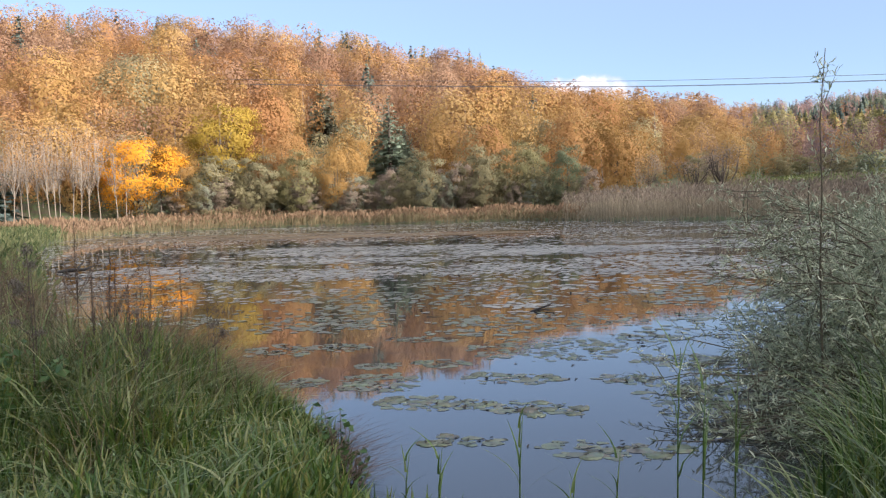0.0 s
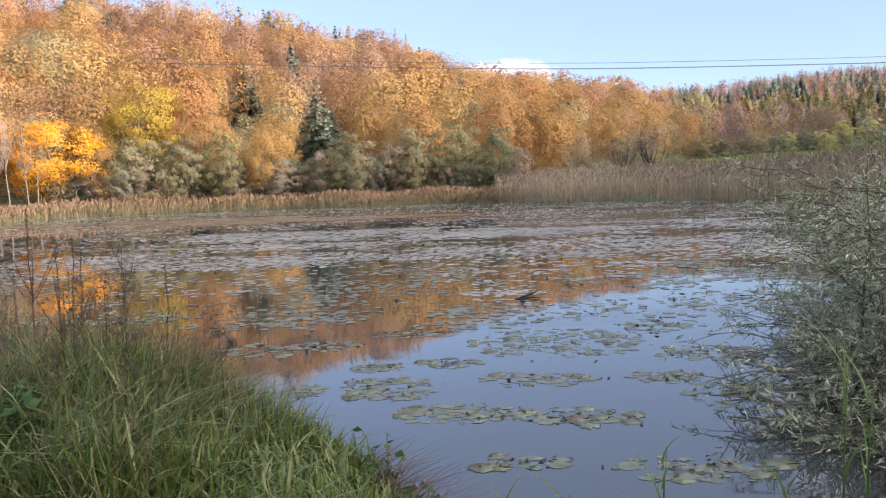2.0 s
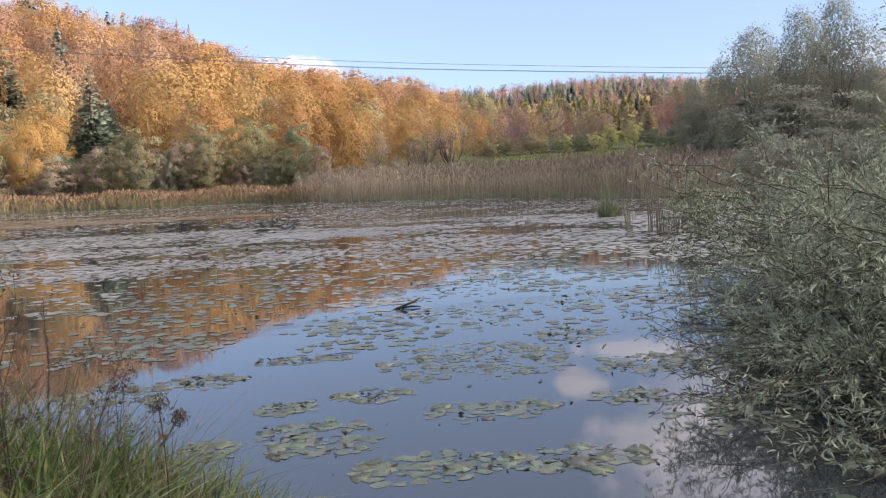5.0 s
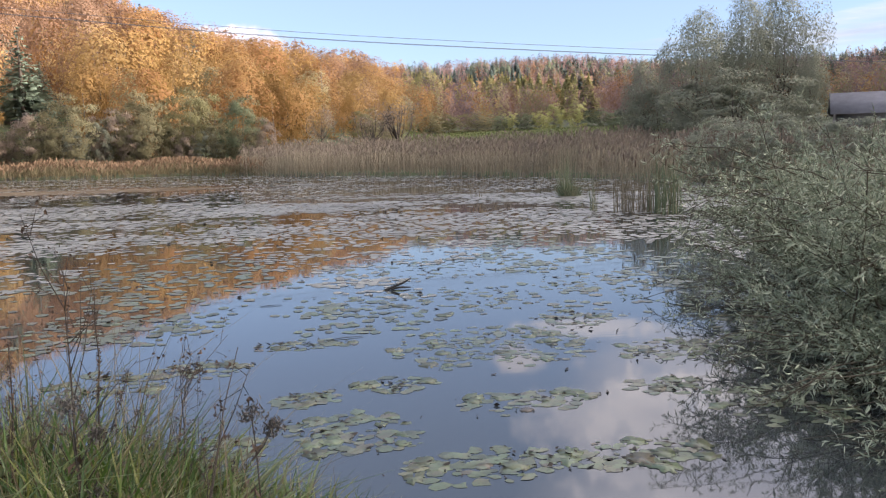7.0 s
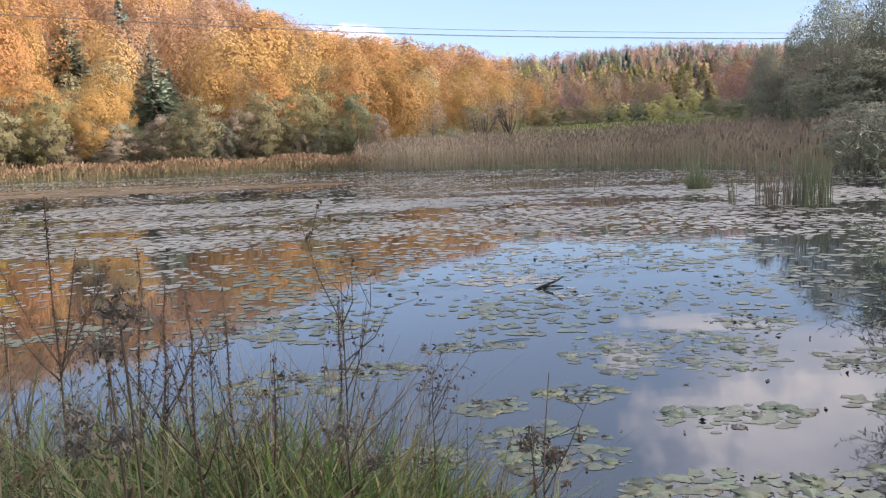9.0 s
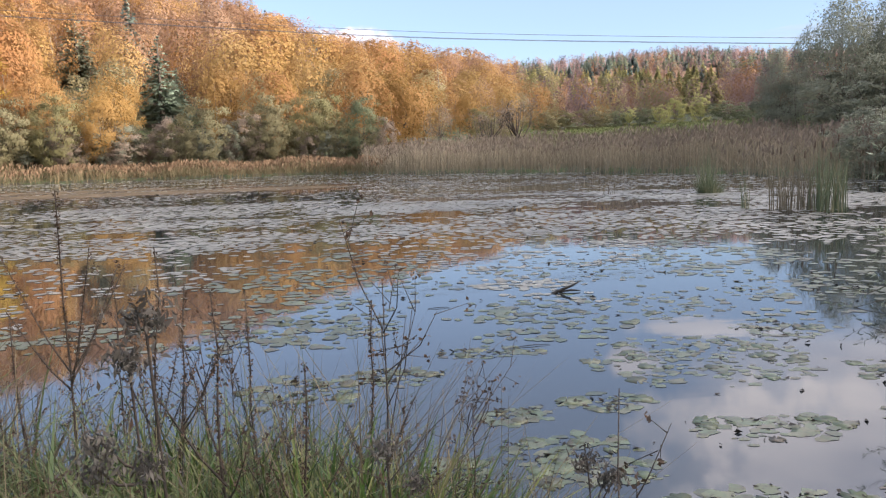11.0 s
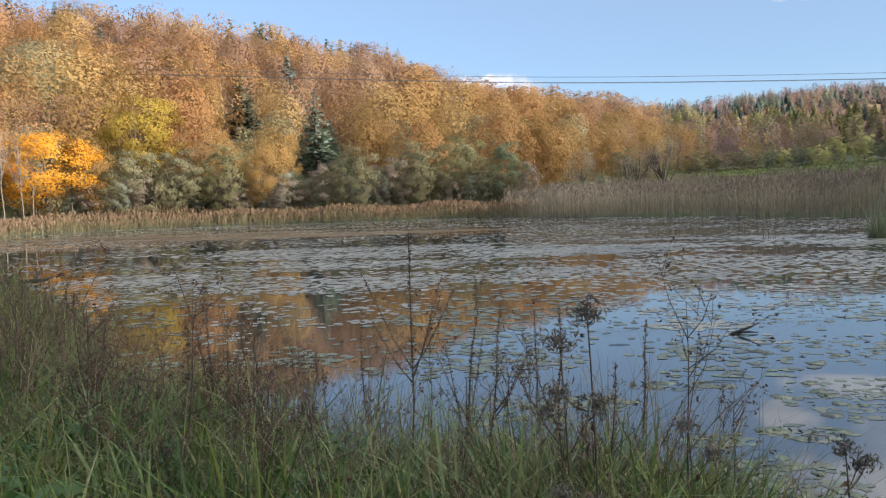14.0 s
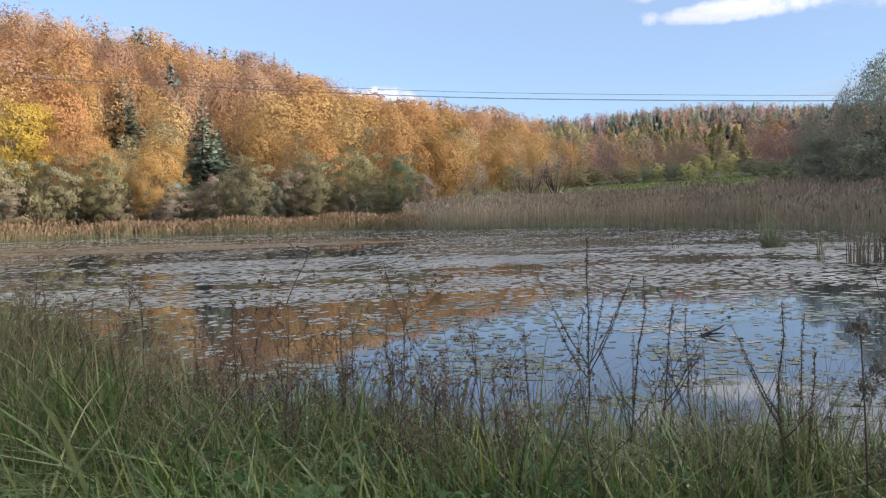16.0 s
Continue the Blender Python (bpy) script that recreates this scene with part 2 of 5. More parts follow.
M_LOG = solid("wet dark wood", [(0.009, 0.007, 0.007), (0.021, 0.018, 0.015), (0.045, 0.039, 0.033)], 0.55, 14, 0.6, stretch=(0.2, 1, 1))
M_WIRE = solid("dull metal wire", [(0.10, 0.10, 0.11), (0.16, 0.16, 0.17)], 0.5, 3, 0.0, 0.8)
M_ROOF = solid("weathered roof tiles", [(0.13, 0.125, 0.135), (0.21, 0.20, 0.21)], 0.85, 1.5, 0.4)
M_BOARD = solid("grey barn boards", [(0.14, 0.125, 0.11), (0.24, 0.215, 0.19)], 0.9, 2, 0.4, stretch=(1, 1, 0.1))


def pad_material():
    """Ageing floating leaves: green to tan from leaf to leaf, with brown blotches and rotting spots."""
    m, n = material("ageing lily pads")
    place = n.add("ShaderNodeNewGeometry").outputs["Position"]
    own = n.math("ADD", n.add("ShaderNodeObjectInfo").outputs["Random"], n.add("ShaderNodeNewGeometry").outputs["Random Per Island"])
    own = n.math("FRACT", n.math("MULTIPLY", own, 3.7))
    leaf = n.ramp(own, [(0.0, (0.046, 0.052, 0.034)), (0.3, (0.081, 0.104, 0.057)), (0.62, (0.117, 0.150, 0.081)), (0.85, (0.143, 0.143, 0.086)), (1.0, (0.085, 0.066, 0.046))])
    blotch = n.ramp(n.noise(place, 14, 5, 0.65), [(0.50, (0, 0, 0)), (0.66, (1, 1, 1))])
    spot = n.ramp(n.noise(place, 60, 3, 0.6), [(0.60, (0, 0, 0)), (0.70, (1, 1, 1))])
    patch = n.ramp(n.noise(place, 5, 4, 0.6), [(0.42, (0, 0, 0)), (0.62, (1, 1, 1))])
    leaf = n.mix(n.math("MULTIPLY", patch, 0.5), leaf, (0.105, 0.108, 0.046))
    col = n.mix(n.math("MULTIPLY", blotch, 0.75), leaf, (0.075, 0.06, 0.038))
    col = n.mix(n.math("MULTIPLY", spot, 0.7), col, (0.04, 0.032, 0.024))
    rot = n.ramp(n.noise(place, 24, 4, 0.7), [(0.58, (0, 0, 0)), (0.66, (1, 1, 1))])
    col = n.mix(n.math("MULTIPLY", rot, 0.85), col, (0.022, 0.017, 0.012))
    bump = n.add("ShaderNodeBump", {"Strength": 0.25, "Distance": 0.004, "Height": n.noise(place, 40, 4)})
    b = n.add("ShaderNodeBsdfPrincipled", {"Base Color": col, "Roughness": 0.34, "Specular IOR Level": 0.5, "Normal": bump.outputs[0]})
    n.add("ShaderNodeOutputMaterial", {0: b.outputs[0]})
    return m


def ground_material():
    m, n = material("bank soil, moss and meadow")
    place = n.add("ShaderNodeTexCoord").outputs["Object"]
    big, mid, fine = n.noise(place, 0.05, 4), n.noise(place, 0.9, 5), n.noise(place, 16, 8, 0.7)
    soil = n.ramp(fine, [(0.3, (0.03, 0.024, 0.016)), (0.7, (0.10, 0.08, 0.05))])
    green = n.ramp(fine, [(0.3, (0.03, 0.05, 0.012)), (0.7, (0.075, 0.105, 0.03))])
    litter = n.ramp(fine, [(0.3, (0.10, 0.055, 0.025)), (0.7, (0.26, 0.14, 0.06))])
    col = n.mix(n.ramp(mid, [(0.4, (0, 0, 0)), (0.6, (1, 1, 1))]), soil, green)
    up = n.add("ShaderNodeSeparateXYZ", {0: place}).outputs[2]
    wood = n.add("ShaderNodeMapRange", {0: n.math("ADD", up, n.math("MULTIPLY", big, 4)), 1: 17.0, 2: 24.0}).outputs[0]
    col = n.mix(wood, col, litter)
    bump = n.add("ShaderNodeBump", {"Strength": 0.6, "Distance": 0.04, "Height": fine})
    b = n.add("ShaderNodeBsdfPrincipled", {"Base Color": col, "Roughness": 0.95, "Normal": bump.outputs[0]})
    n.add("ShaderNodeOutputMaterial", {0: b.outputs[0]})
    return m


def water_material():
    m, n = material("still pond water")
    place = n.add("ShaderNodeTexCoord").outputs["Object"]
    long = n.add("ShaderNodeMapping", {0: place, 3: (0.55, 1.5, 1)}).outputs[0]
    swell, ripple = n.noise(long, 1.1, 3, 0.5), n.noise(long, 7.0, 3, 0.5)
    calm = n.ramp(n.noise(place, 0.16, 3), [(0.42, (0.25, 0.25, 0.25)), (0.62, (1, 1, 1))])
    h = n.math("MULTIPLY", n.math("ADD", n.math("MULTIPLY", swell, 0.8), n.math("MULTIPLY", ripple, 0.12)), calm)
    bump = n.add("ShaderNodeBump", {"Strength": 0.045, "Distance": 0.05, "Height": h})
    b = n.add("ShaderNodeBsdfPrincipled", {"Base Color": (0.020, 0.024, 0.026, 1), "Roughness": 0.03, "IOR": 1.6,
                                           "Specular IOR Level": 1.0, "Normal": bump.outputs[0]})
    n.add("ShaderNodeOutputMaterial", {0: b.outputs[0]})
    return m


M_GROUND, M_WATER, M_PAD = ground_material(), water_material(), pad_material()


# ---- mesh tools ----
class Bag:
    """Gathers quads and triangles as arrays and makes one mesh of them."""

    def __init__(self):
        self.v, self.q, self.t, self.n, self.out, self.tint = [], [], [], 0, [], []

    def add(self, v, q=None, t=None, out=None, tint=0.0):
        """out: which way each point is shaded; none: as its face lies. tint: the plant's own shade of leaf."""
        v = np.asarray(v, float).reshape(-1, 3)
        self.tint.append(np.full(len(v), tint, np.float32))
        self.out.append(np.zeros(v.shape) if out is None else np.asarray(out, float).reshape(-1, 3))
        if q is not None and len(q):
            self.q.append(np.asarray(q, int).reshape(-1, 4) + self.n)
        if t is not None and len(t):
            self.t.append(np.asarray(t, int).reshape(-1, 3) + self.n)
        self.v.append(v)
        self.n += len(v)
        return self

    def arrays(self):
        v = np.concatenate(self.v) if self.v else np.zeros((0, 3))
        q = np.concatenate(self.q) if self.q else np.zeros((0, 4), int)
        t = np.concatenate(self.t) if self.t else np.zeros((0, 3), int)
        return v, q, t, np.concatenate(self.out) if self.out else v

    def merge(self, arrays, m=None, tint=0.0):
        """Adds another bag's arrays, placed by the matrix m."""
        v, q, t, out = arrays
        if m is not None:
            m = np.array(m)
            v, out = v @ m[:3, :3].T + m[:3, 3], out @ m[:3, :3].T
        return self.add(v, q, t, out, tint)

    def mesh(self, name, mat, smooth=False):
        v, q, t, out = self.arrays()
        me = bpy.data.meshes.new(name)
        me.vertices.add(len(v))
        me.vertices.foreach_set("co", v.astype(np.float32).ravel())
        me.loops.add(q.size + t.size)
        me.loops.foreach_set("vertex_index", np.concatenate([q.ravel(), t.ravel()]).astype(np.int32))
        me.polygons.add(len(q) + len(t))
        start = np.concatenate([np.arange(len(q)) * 4, q.size + np.arange(len(t)) * 3])
        me.polygons.foreach_set("loop_start", start.astype(np.int32))
        me.update(calc_edges=True)
        me.materials.append(mat)
        tint = np.concatenate(self.tint) if self.tint else np.zeros(0, np.float32)
        if np.abs(tint).max(initial=0) > 0:
            me.attributes.new("tint", "FLOAT", "POINT").data.foreach_set("value", tint)
        if np.abs(out).max(initial=0) > 0:
            me.normals_split_custom_set_from_vertices(unit(out))
        if smooth:
            me.polygons.foreach_set("use_smooth", np.ones(len(me.polygons), bool))
        return me


def part(name, bag, mat, parent=None, label="", smooth=False):
    ob = new(name, bag.mesh(name, mat, smooth) if isinstance(bag, Bag) else bag)
    ob.parent = parent
    if label:
        tagged(ob, label)
    return ob


def thing(name, place, label, category, group="", turn=0.0):
    ob = new(name)
    ob.matrix_basis = pose(*place, 0, 0, turn)
    return tagged(ob, label, category, group)


def stuff(name, bag, mat, label, category, smooth=False):
    return tagged(part(name, bag, mat, smooth=smooth), label, category, kind="stuff")


def tube(bag, points, radii, sides=6):
    """A tapered tube along points, closed at its end."""
    p, r = np.asarray(points, float), np.asarray(radii, float)
    d = np.gradient(p, axis=0)
    d /= np.linalg.norm(d, axis=1, keepdims=True) + 1e-9
    ref = np.array([0.0, 0.0, 1.0]) if abs(d[0, 2]) < 0.9 else np.array([1.0, 0.0, 0.0])
    u = np.cross(d, ref)
    u /= np.linalg.norm(u, axis=1, keepdims=True) + 1e-9
    w = np.cross(d, u)
    a = np.arange(sides) * 2 * np.pi / sides
    v = p[:, None] + r[:, None, None] * (np.cos(a)[None, :, None] * u[:, None] + np.sin(a)[None, :, None] * w[:, None])
    k, s = np.meshgrid(np.arange(len(p) - 1), np.arange(sides), indexing="ij")
    s2 = (s + 1) % sides
    q = np.stack([k * sides + s, k * sides + s2, (k + 1) * sides + s2, (k + 1) * sides + s], -1).reshape(-1, 4)
    end = (len(p) - 1) * sides
    t = [(end, end + i, end + i + 1) for i in range(1, sides - 1)]
    return bag.add(v, q, t)


def unit(v):
    return v / (np.linalg.norm(v, axis=-1, keepdims=True) + 1e-9)


def cards(bag, centres, size, rng, aspect=0.7, lie=0.0, ways=None, three=False, out=None):
    """Leaf clumps: a bent kite at each centre. lie: how far they lie flat."""
    n = len(centres)
    size = np.broadcast_to(size, n)[:, None]
    d = unit(rng.normal(size=(n, 3)) * (1, 1, 1 - lie)) if ways is None else unit(ways)
    s = unit(np.cross(d, unit(rng.normal(size=(n, 3)) * (1 - lie, 1 - lie, 1) + (0, 0, lie))))
    nrm = np.cross(d, s)
    a, b = centres - d * size, centres + d * size
    side = s * size * aspect * rng.uniform(0.7, 1.2, (n, 1))
    mid = centres + nrm * size * 0.25
    if three:
        return bag.add(np.stack([a + side * 0.6, b, a * 0.6 + b * 0.4 - side * 1.3], 1), None, np.arange(3 * n).reshape(n, 3),
                       None if out is None else np.repeat(out, 3, 0))
    v = np.stack([a, mid + side, b, mid - side], 1)
    return bag.add(v, np.arange(4 * n).reshape(n, 4), None, None if out is None else np.repeat(out, 4, 0))


def shingles(bag, centres, size, facing, out, rng, loose=0.35):
    """Sprays of leaves that lie over one another like shingles, each facing outwards."""
    n = len(centres)
    nrm = unit(facing + rng.normal(scale=loose, size=(n, 3)))
    d = unit(np.cross(nrm, rng.normal(size=(n, 3)))) * size[:, None]
    side = np.cross(d, nrm) * rng.uniform(0.55, 0.85, (n, 1))
    v = np.stack([centres - d + side * 0.6, centres + d, centres - d * 0.2 - side * 1.3], 1)
    return bag.add(v, None, np.arange(3 * n).reshape(n, 3), np.repeat(out, 3, 0))


def blades(bag, base, height, lean, width, rng, levels=3, curl=1.6, droop=0.22):
    """Grass blades: tapering ribbons that bend over in the direction lean (n, 2)."""
    n = len(base)
    face = unit(np.c_[-lean[:, 1], lean[:, 0]] + rng.normal(scale=0.5, size=(n, 2)) * np.linalg.norm(lean, axis=1, keepdims=True))
    rows = []
    for k in range(levels + 1):
        f = k / levels
        bend = f**curl
        centre = np.c_[base[:, :2] + lean * bend[..., None] if np.ndim(bend) else base[:, :2] + lean * bend,
                       base[:, 2] + height * (f - droop * bend * np.minimum(1.5, np.linalg.norm(lean, axis=1) / np.maximum(height, 0.01)))]
        w = (width * (1 - f) ** 0.7 * 0.5 + 0.0004)[:, None]
        off = np.c_[face * w, np.zeros(n)]
        rows += [centre - off, centre + off]
    v = np.stack(rows, 1)
    i = np.arange(n)[:, None] * (2 * (levels + 1))
    q = np.concatenate([np.stack([i + 2 * k, i + 2 * k + 1, i + 2 * k + 3, i + 2 * k + 2], -1).reshape(-1, 4) for k in range(levels)])
    return bag.add(v, q)


# ---- the lie of the land ----
# the pond's edge, anticlockwise from the near bank
POND = np.array([(0.3, 3.6), (0.9, 4.1), (1.35, 5.0), (2.0, 6.4), (3.0, 8.2), (5.8, 11.5), (10.0, 17.0), (13.5, 23.5), (16.5, 31.0), (17.6, 39.0),
                 (16.3, 45.0), (14.2, 51.0), (12.0, 57.0), (9.5, 62.5), (6.0, 66.0), (1.0, 70.5), (-3.5, 74.5), (-6.5, 82.0), (-12.0, 87.0),
                 (-23.0, 88.5), (-36.0, 90.5), (-48.0, 88.5), (-57.0, 82.0), (-58.0, 72.0), (-52.0, 60.0), (-44.5, 50.0), (-35.0, 37.5),
                 (-24.0, 25.5), (-14.5, 15.5), (-9.0, 9.4), (-6.6, 6.6), (-5.0, 5.8), (-3.6, 5.5), (-2.6, 5.25), (-2.05, 4.75),
                 (-1.75, 4.1), (-1.35, 3.6), (-0.6, 3.35)])
CENTRE = np.array([-2.5, 2.0])


def shore_distance(xy):
    """Metres from the pond's edge: over land positive, over water negative."""
    a, b = POND, np.roll(POND, -1, 0)
    best, inside = np.full(len(xy), 1e9), np.zeros(len(xy), bool)
    for p, q in zip(a, b):
        d = q - p
        f = np.clip(((xy - p) @ d) / (d @ d), 0, 1)
        best = np.minimum(best, np.linalg.norm(xy - p - f[:, None] * d, axis=1))
        cross = (p[1] > xy[:, 1]) != (q[1] > xy[:, 1])
        x = p[0] + (xy[:, 1] - p[1]) / (q[1] - p[1] if q[1] != p[1] else 1e-9) * d[0]
        inside ^= cross & (xy[:, 0] < x)
    return np.where(inside, -best, best)


# bearing (clockwise from +y), the forest's top edge (past 58 the bare ridge's) in degrees, its foot, its ridge and the
# foot's height
HILL = np.array([(-180, 3.0, 90, 260, 1.5), (-130, 4.0, 90, 260, 1.5), (-95, 9.0, 95, 260, 1.5), (-70, 12.5, 98, 260, 1.5), (-45, 13.9, 98, 262, 1.5),
                 (-35, 14.0, 100, 265, 1.6), (-28, 13.95, 100, 265, 1.6), (-22.7, 13.3, 100, 268, 1.6), (-17.7, 12.4, 100, 272, 1.6),
                 (-12.2, 11.25, 100, 280, 1.6), (-7, 9.0, 100, 300, 1.7), (-3.5, 8.1, 104, 330, 2.0), (1.4, 7.3, 122, 400, 3.5),
                 (6, 6.7, 160, 500, 5.6), (11, 6.5, 215, 600, 8.8), (14, 6.8, 230, 640, 9.6), (20, 6.85, 235, 650, 9.8),
                 (25, 6.4, 235, 650, 9.8), (37, 6.0, 220, 620, 7.6), (42, 6.2, 220, 560, 9.0), (52, 7.5, 140, 330, 6.0),
                 # 58 to 156: unseen ridge, added to keep sun off the bank and far hill
                 (58, 15.0, 190, 480, 5.0), (66, 18.7, 240, 500, 5.0), (80, 20.0, 190, 480, 5.0), (92, 20.5, 70, 190, 3.0), (104, 20.8, 45, 130, 3.0), (125, 20.8, 45, 130, 3.0), (156, 20.8, 45, 130, 3.0), (172, 9.0, 70, 200, 2.0), (180, 3.0, 90, 260, 1.5)])
CANOPY = np.array([(2, 13.0), (8, 8.0), (50, 8.0), (60, 0.0)])  # bearing, height of the trees on the crest


def polar(xy):
    d = xy - CENTRE
    return np.degrees(np.arctan2(d[:, 0], d[:, 1])), np.hypot(d[:, 0], d[:, 1])


def hill(bearing):
    return [np.interp(bearing, HILL[:, 0], HILL[:, k]) for k in range(1, 5)]


def land(xy):
    """The ground's height over the water."""
    xy = np.asarray(xy, float).reshape(-1, 2)
    s = shore_distance(xy)
    b, r = polar(xy)
    top, foot, ridge, rise = hill(b)
    crest = 1.7 + ridge * np.tan(np.radians(top)) - np.interp(b, CANOPY[:, 0], CANOPY[:, 1])
    near = 0.06 + 0.20 * np.clip(s / 0.9, 0, 1) ** 0.7
    back = np.clip((s - 1.5) / np.maximum(foot - 60, 30), 0, 1)
    low = near + (rise - 0.3) * np.clip(back, 0, 1) ** 1.1
    f = np.clip((r - foot) / (ridge - foot), 0, 1)
    slope = (crest - rise) * (0.75 * f + 0.25 * f * f * (3 - 2 * f))
    past = -np.clip((r - ridge - 30) / 900, 0, 1) * crest * 0.8
    bump = 0.03 * np.sin(xy[:, 0] * 2.1 + 1.3 * np.sin(xy[:, 1] * 1.7)) * np.clip(s, 0, 1)
    z = low + np.maximum(slope, 0) + past + bump
    return np.where(s < 0, np.maximum(-0.9, s * 0.45 - 0.02), z)


radii = np.concatenate([np.arange(0.25, 9, 0.17), np.geomspace(9, 130, 90)[1:], np.geomspace(130, 3000, 46)[1:]])
turns = np.radians(np.arange(0, 360, 1.0))
R, A = np.meshgrid(radii, turns, indexing="ij")
gxy = np.stack([CENTRE[0] + R * np.sin(A), CENTRE[1] + R * np.cos(A)], -1).reshape(-1, 2)
gxy = np.concatenate([gxy, CENTRE[None]])
gv = np.c_[gxy, land(gxy)]
k, s = np.meshgrid(np.arange(len(radii) - 1), np.arange(len(turns)), indexing="ij")
s2 = (s + 1) % len(turns)
L = len(turns)
gq = np.stack([k * L + s, (k + 1) * L + s, (k + 1) * L + s2, k * L + s2], -1).reshape(-1, 4)
gt = [(len(gv) - 1, i, (i + 1) % L) for i in range(L)]
ground = part("ground", Bag().add(gv, gq, gt), M_GROUND, smooth=True)
tagged(ground, "damp earth bank, meadow and wooded hillside around the pond", "ground", kind="structure")

wx, wy = np.meshgrid(np.linspace(-64, 22, 44), np.linspace(2.6, 96, 48), indexing="ij")
wv = np.stack([wx, wy, 0 * wx], -1).reshape(-1, 3)
i, j = np.meshgrid(np.arange(43), np.arange(47), indexing="ij")
wq = np.stack([i * 48 + j, (i + 1) * 48 + j, (i + 1) * 48 + j + 1, i * 48 + j + 1], -1).reshape(-1, 4)
water = part("water", Bag().add(wv, wq), M_WATER, smooth=True)
tagged(water, "still dark pond water mirroring hill and sky", "pond", kind="structure")


# ---- trees ----
def at_bearing(bearing, distance):
    b = radians(bearing)
    return np.array([CENTRE[0] + distance * math.sin(b), CENTRE[1] + distance * math.cos(b)])


def ashore(bearing, distance, gap):
    """The distance at which a thing on this bearing stands at least gap metres behind the pond's edge."""
    while shore_distance(at_bearing(bearing, distance)[None])[0] < gap:
        distance += 1.0
    return distance


def broadleaf(seed, clumps=16, leaves=26, size=0.055, shape=(0.36, 0.36, 0.36), low=0.28, limbs=5, bole=0.022, ragged=0.5, sway=0.02, loose=0.35, full=1.0, shell=0.72, flat=1.0, reach=0.86):
    """A tree of height 1: trunk and limbs, and a crown of clumps. Returns two bags."""
    rng = np.random.default_rng(seed)
    wood, crown = Bag(), Bag()
    lean = rng.normal(scale=sway, size=2)
    tube(wood, [(0, 0, -0.03), (0.01, 0, 0.15), (*lean, 0.45), (*(lean * 1.6), 0.86)], [bole * 1.3, bole, bole * 0.65, bole * 0.15], 6)
    mid = np.array([*lean, low + (1 - low) * 0.52])
    half = np.array([shape[0], shape[1], (1 - low) * 0.52])
    c = unit(rng.normal(size=(clumps, 3))) * rng.uniform(0.35, reach, (clumps, 1)) ** 0.7
    centres = mid + c * half
    for p in centres[:limbs]:
        root = np.array([lean[0] * 0.5, lean[1] * 0.5, rng.uniform(low * 0.7, 0.5)])
        tube(wood, [root, root + (p - root) * (0.5, 0.5, 0.35), p], [bole * 0.5, bole * 0.3, bole * 0.08], 5)
    for p in centres:
        spread = half * rng.uniform(0.3, 0.52) * full * (1, 1, flat)
        n = int(leaves * rng.uniform(1 - ragged, 1 + ragged))
        off = unit(rng.normal(size=(n, 3)))
        away = (p - mid) / half
        off = np.where((off @ unit(away))[:, None] < -0.25, -off, off)
        facing = unit(off * 0.75 + away * 0.5 + (0, 0, 0.15))
        shingles(crown, p + off * spread * rng.uniform(shell, 1.1, (n, 1)), size * rng.uniform(0.6, 1.25, n), facing, unit(off * 0.55 + away * 0.75), rng, loose)
    return wood, crown


def conifer(seed, tiers=17, size=0.045, wide=0.17):
    rng = np.random.default_rng(seed)
    wood, crown = Bag(), Bag()
    tube(wood, [(0, 0, -0.03), (0, 0, 0.5), (0, 0, 0.97)], [0.018, 0.011, 0.002], 6)
    for k in range(tiers):
        f = k / (tiers - 1)
        z, r = 0.12 + 0.86 * f, wide * (1 - f) ** 0.85 + 0.008
        n = max(4, int(11 * (1 - f) + 4))
        for a in rng.uniform(0, 2 * np.pi, n):
            reach = r * rng.uniform(0.65, 1.15)
            steps = np.linspace(0.25, 1, 2 + int(4 * (1 - f)))[:, None]
            tip = np.array([math.cos(a) * reach, math.sin(a) * reach, -reach * 0.42])
            c = np.array([0, 0, z]) + steps * tip + rng.normal(scale=0.006, size=(len(steps), 3))
            out = np.repeat(unit(np.array([math.cos(a), math.sin(a), 0.45]))[None], len(steps), 0)
            cards(crown, c, size * (1 - 0.55 * f), rng, 0.8, three=True, out=out, ways=np.repeat(tip[None], len(steps), 0) + rng.normal(scale=0.03, size=(len(steps), 3)))
    return wood, crown


def bare(seed, limbs=9, twigs=5):
    """A leafless tree of height 1 with fine twigs."""
    rng = np.random.default_rng(seed)
    wood, crown = Bag(), Bag()
    tube(wood, [(0, 0, -0.03), (0.01, 0, 0.35), (0, 0.01, 0.8)], [0.022, 0.015, 0.003], 6)
    for k in range(limbs):
        a, z = rng.uniform(0, 6.3), rng.uniform(0.15, 0.5)
        tip = np.array([math.cos(a) * rng.uniform(0.12, 0.34), math.sin(a) * rng.uniform(0.12, 0.34), rng.uniform(0.68, 1.0)])
        m = (np.array([0, 0, z]) + tip) / 2 + (tip * (0.3, 0.3, 0))
        tube(wood, [(0, 0, z), m, tip], [0.011, 0.007, 0.0015], 5)
        for _ in range(twigs):
            f = rng.uniform(0.3, 1)
            p = m + (tip - m) * f
            q = p + unit(rng.normal(size=3) + (0, 0, 0.8)) * rng.uniform(0.06, 0.16)
            tube(wood, [p, (p + q) / 2 + rng.normal(scale=0.01, size=3), q], [0.004, 0.0025, 0.001], 3)
            n = 7
            cards(crown, q + rng.normal(scale=0.05, size=(n, 3)), 0.018, rng, 0.35)
    return wood, crown


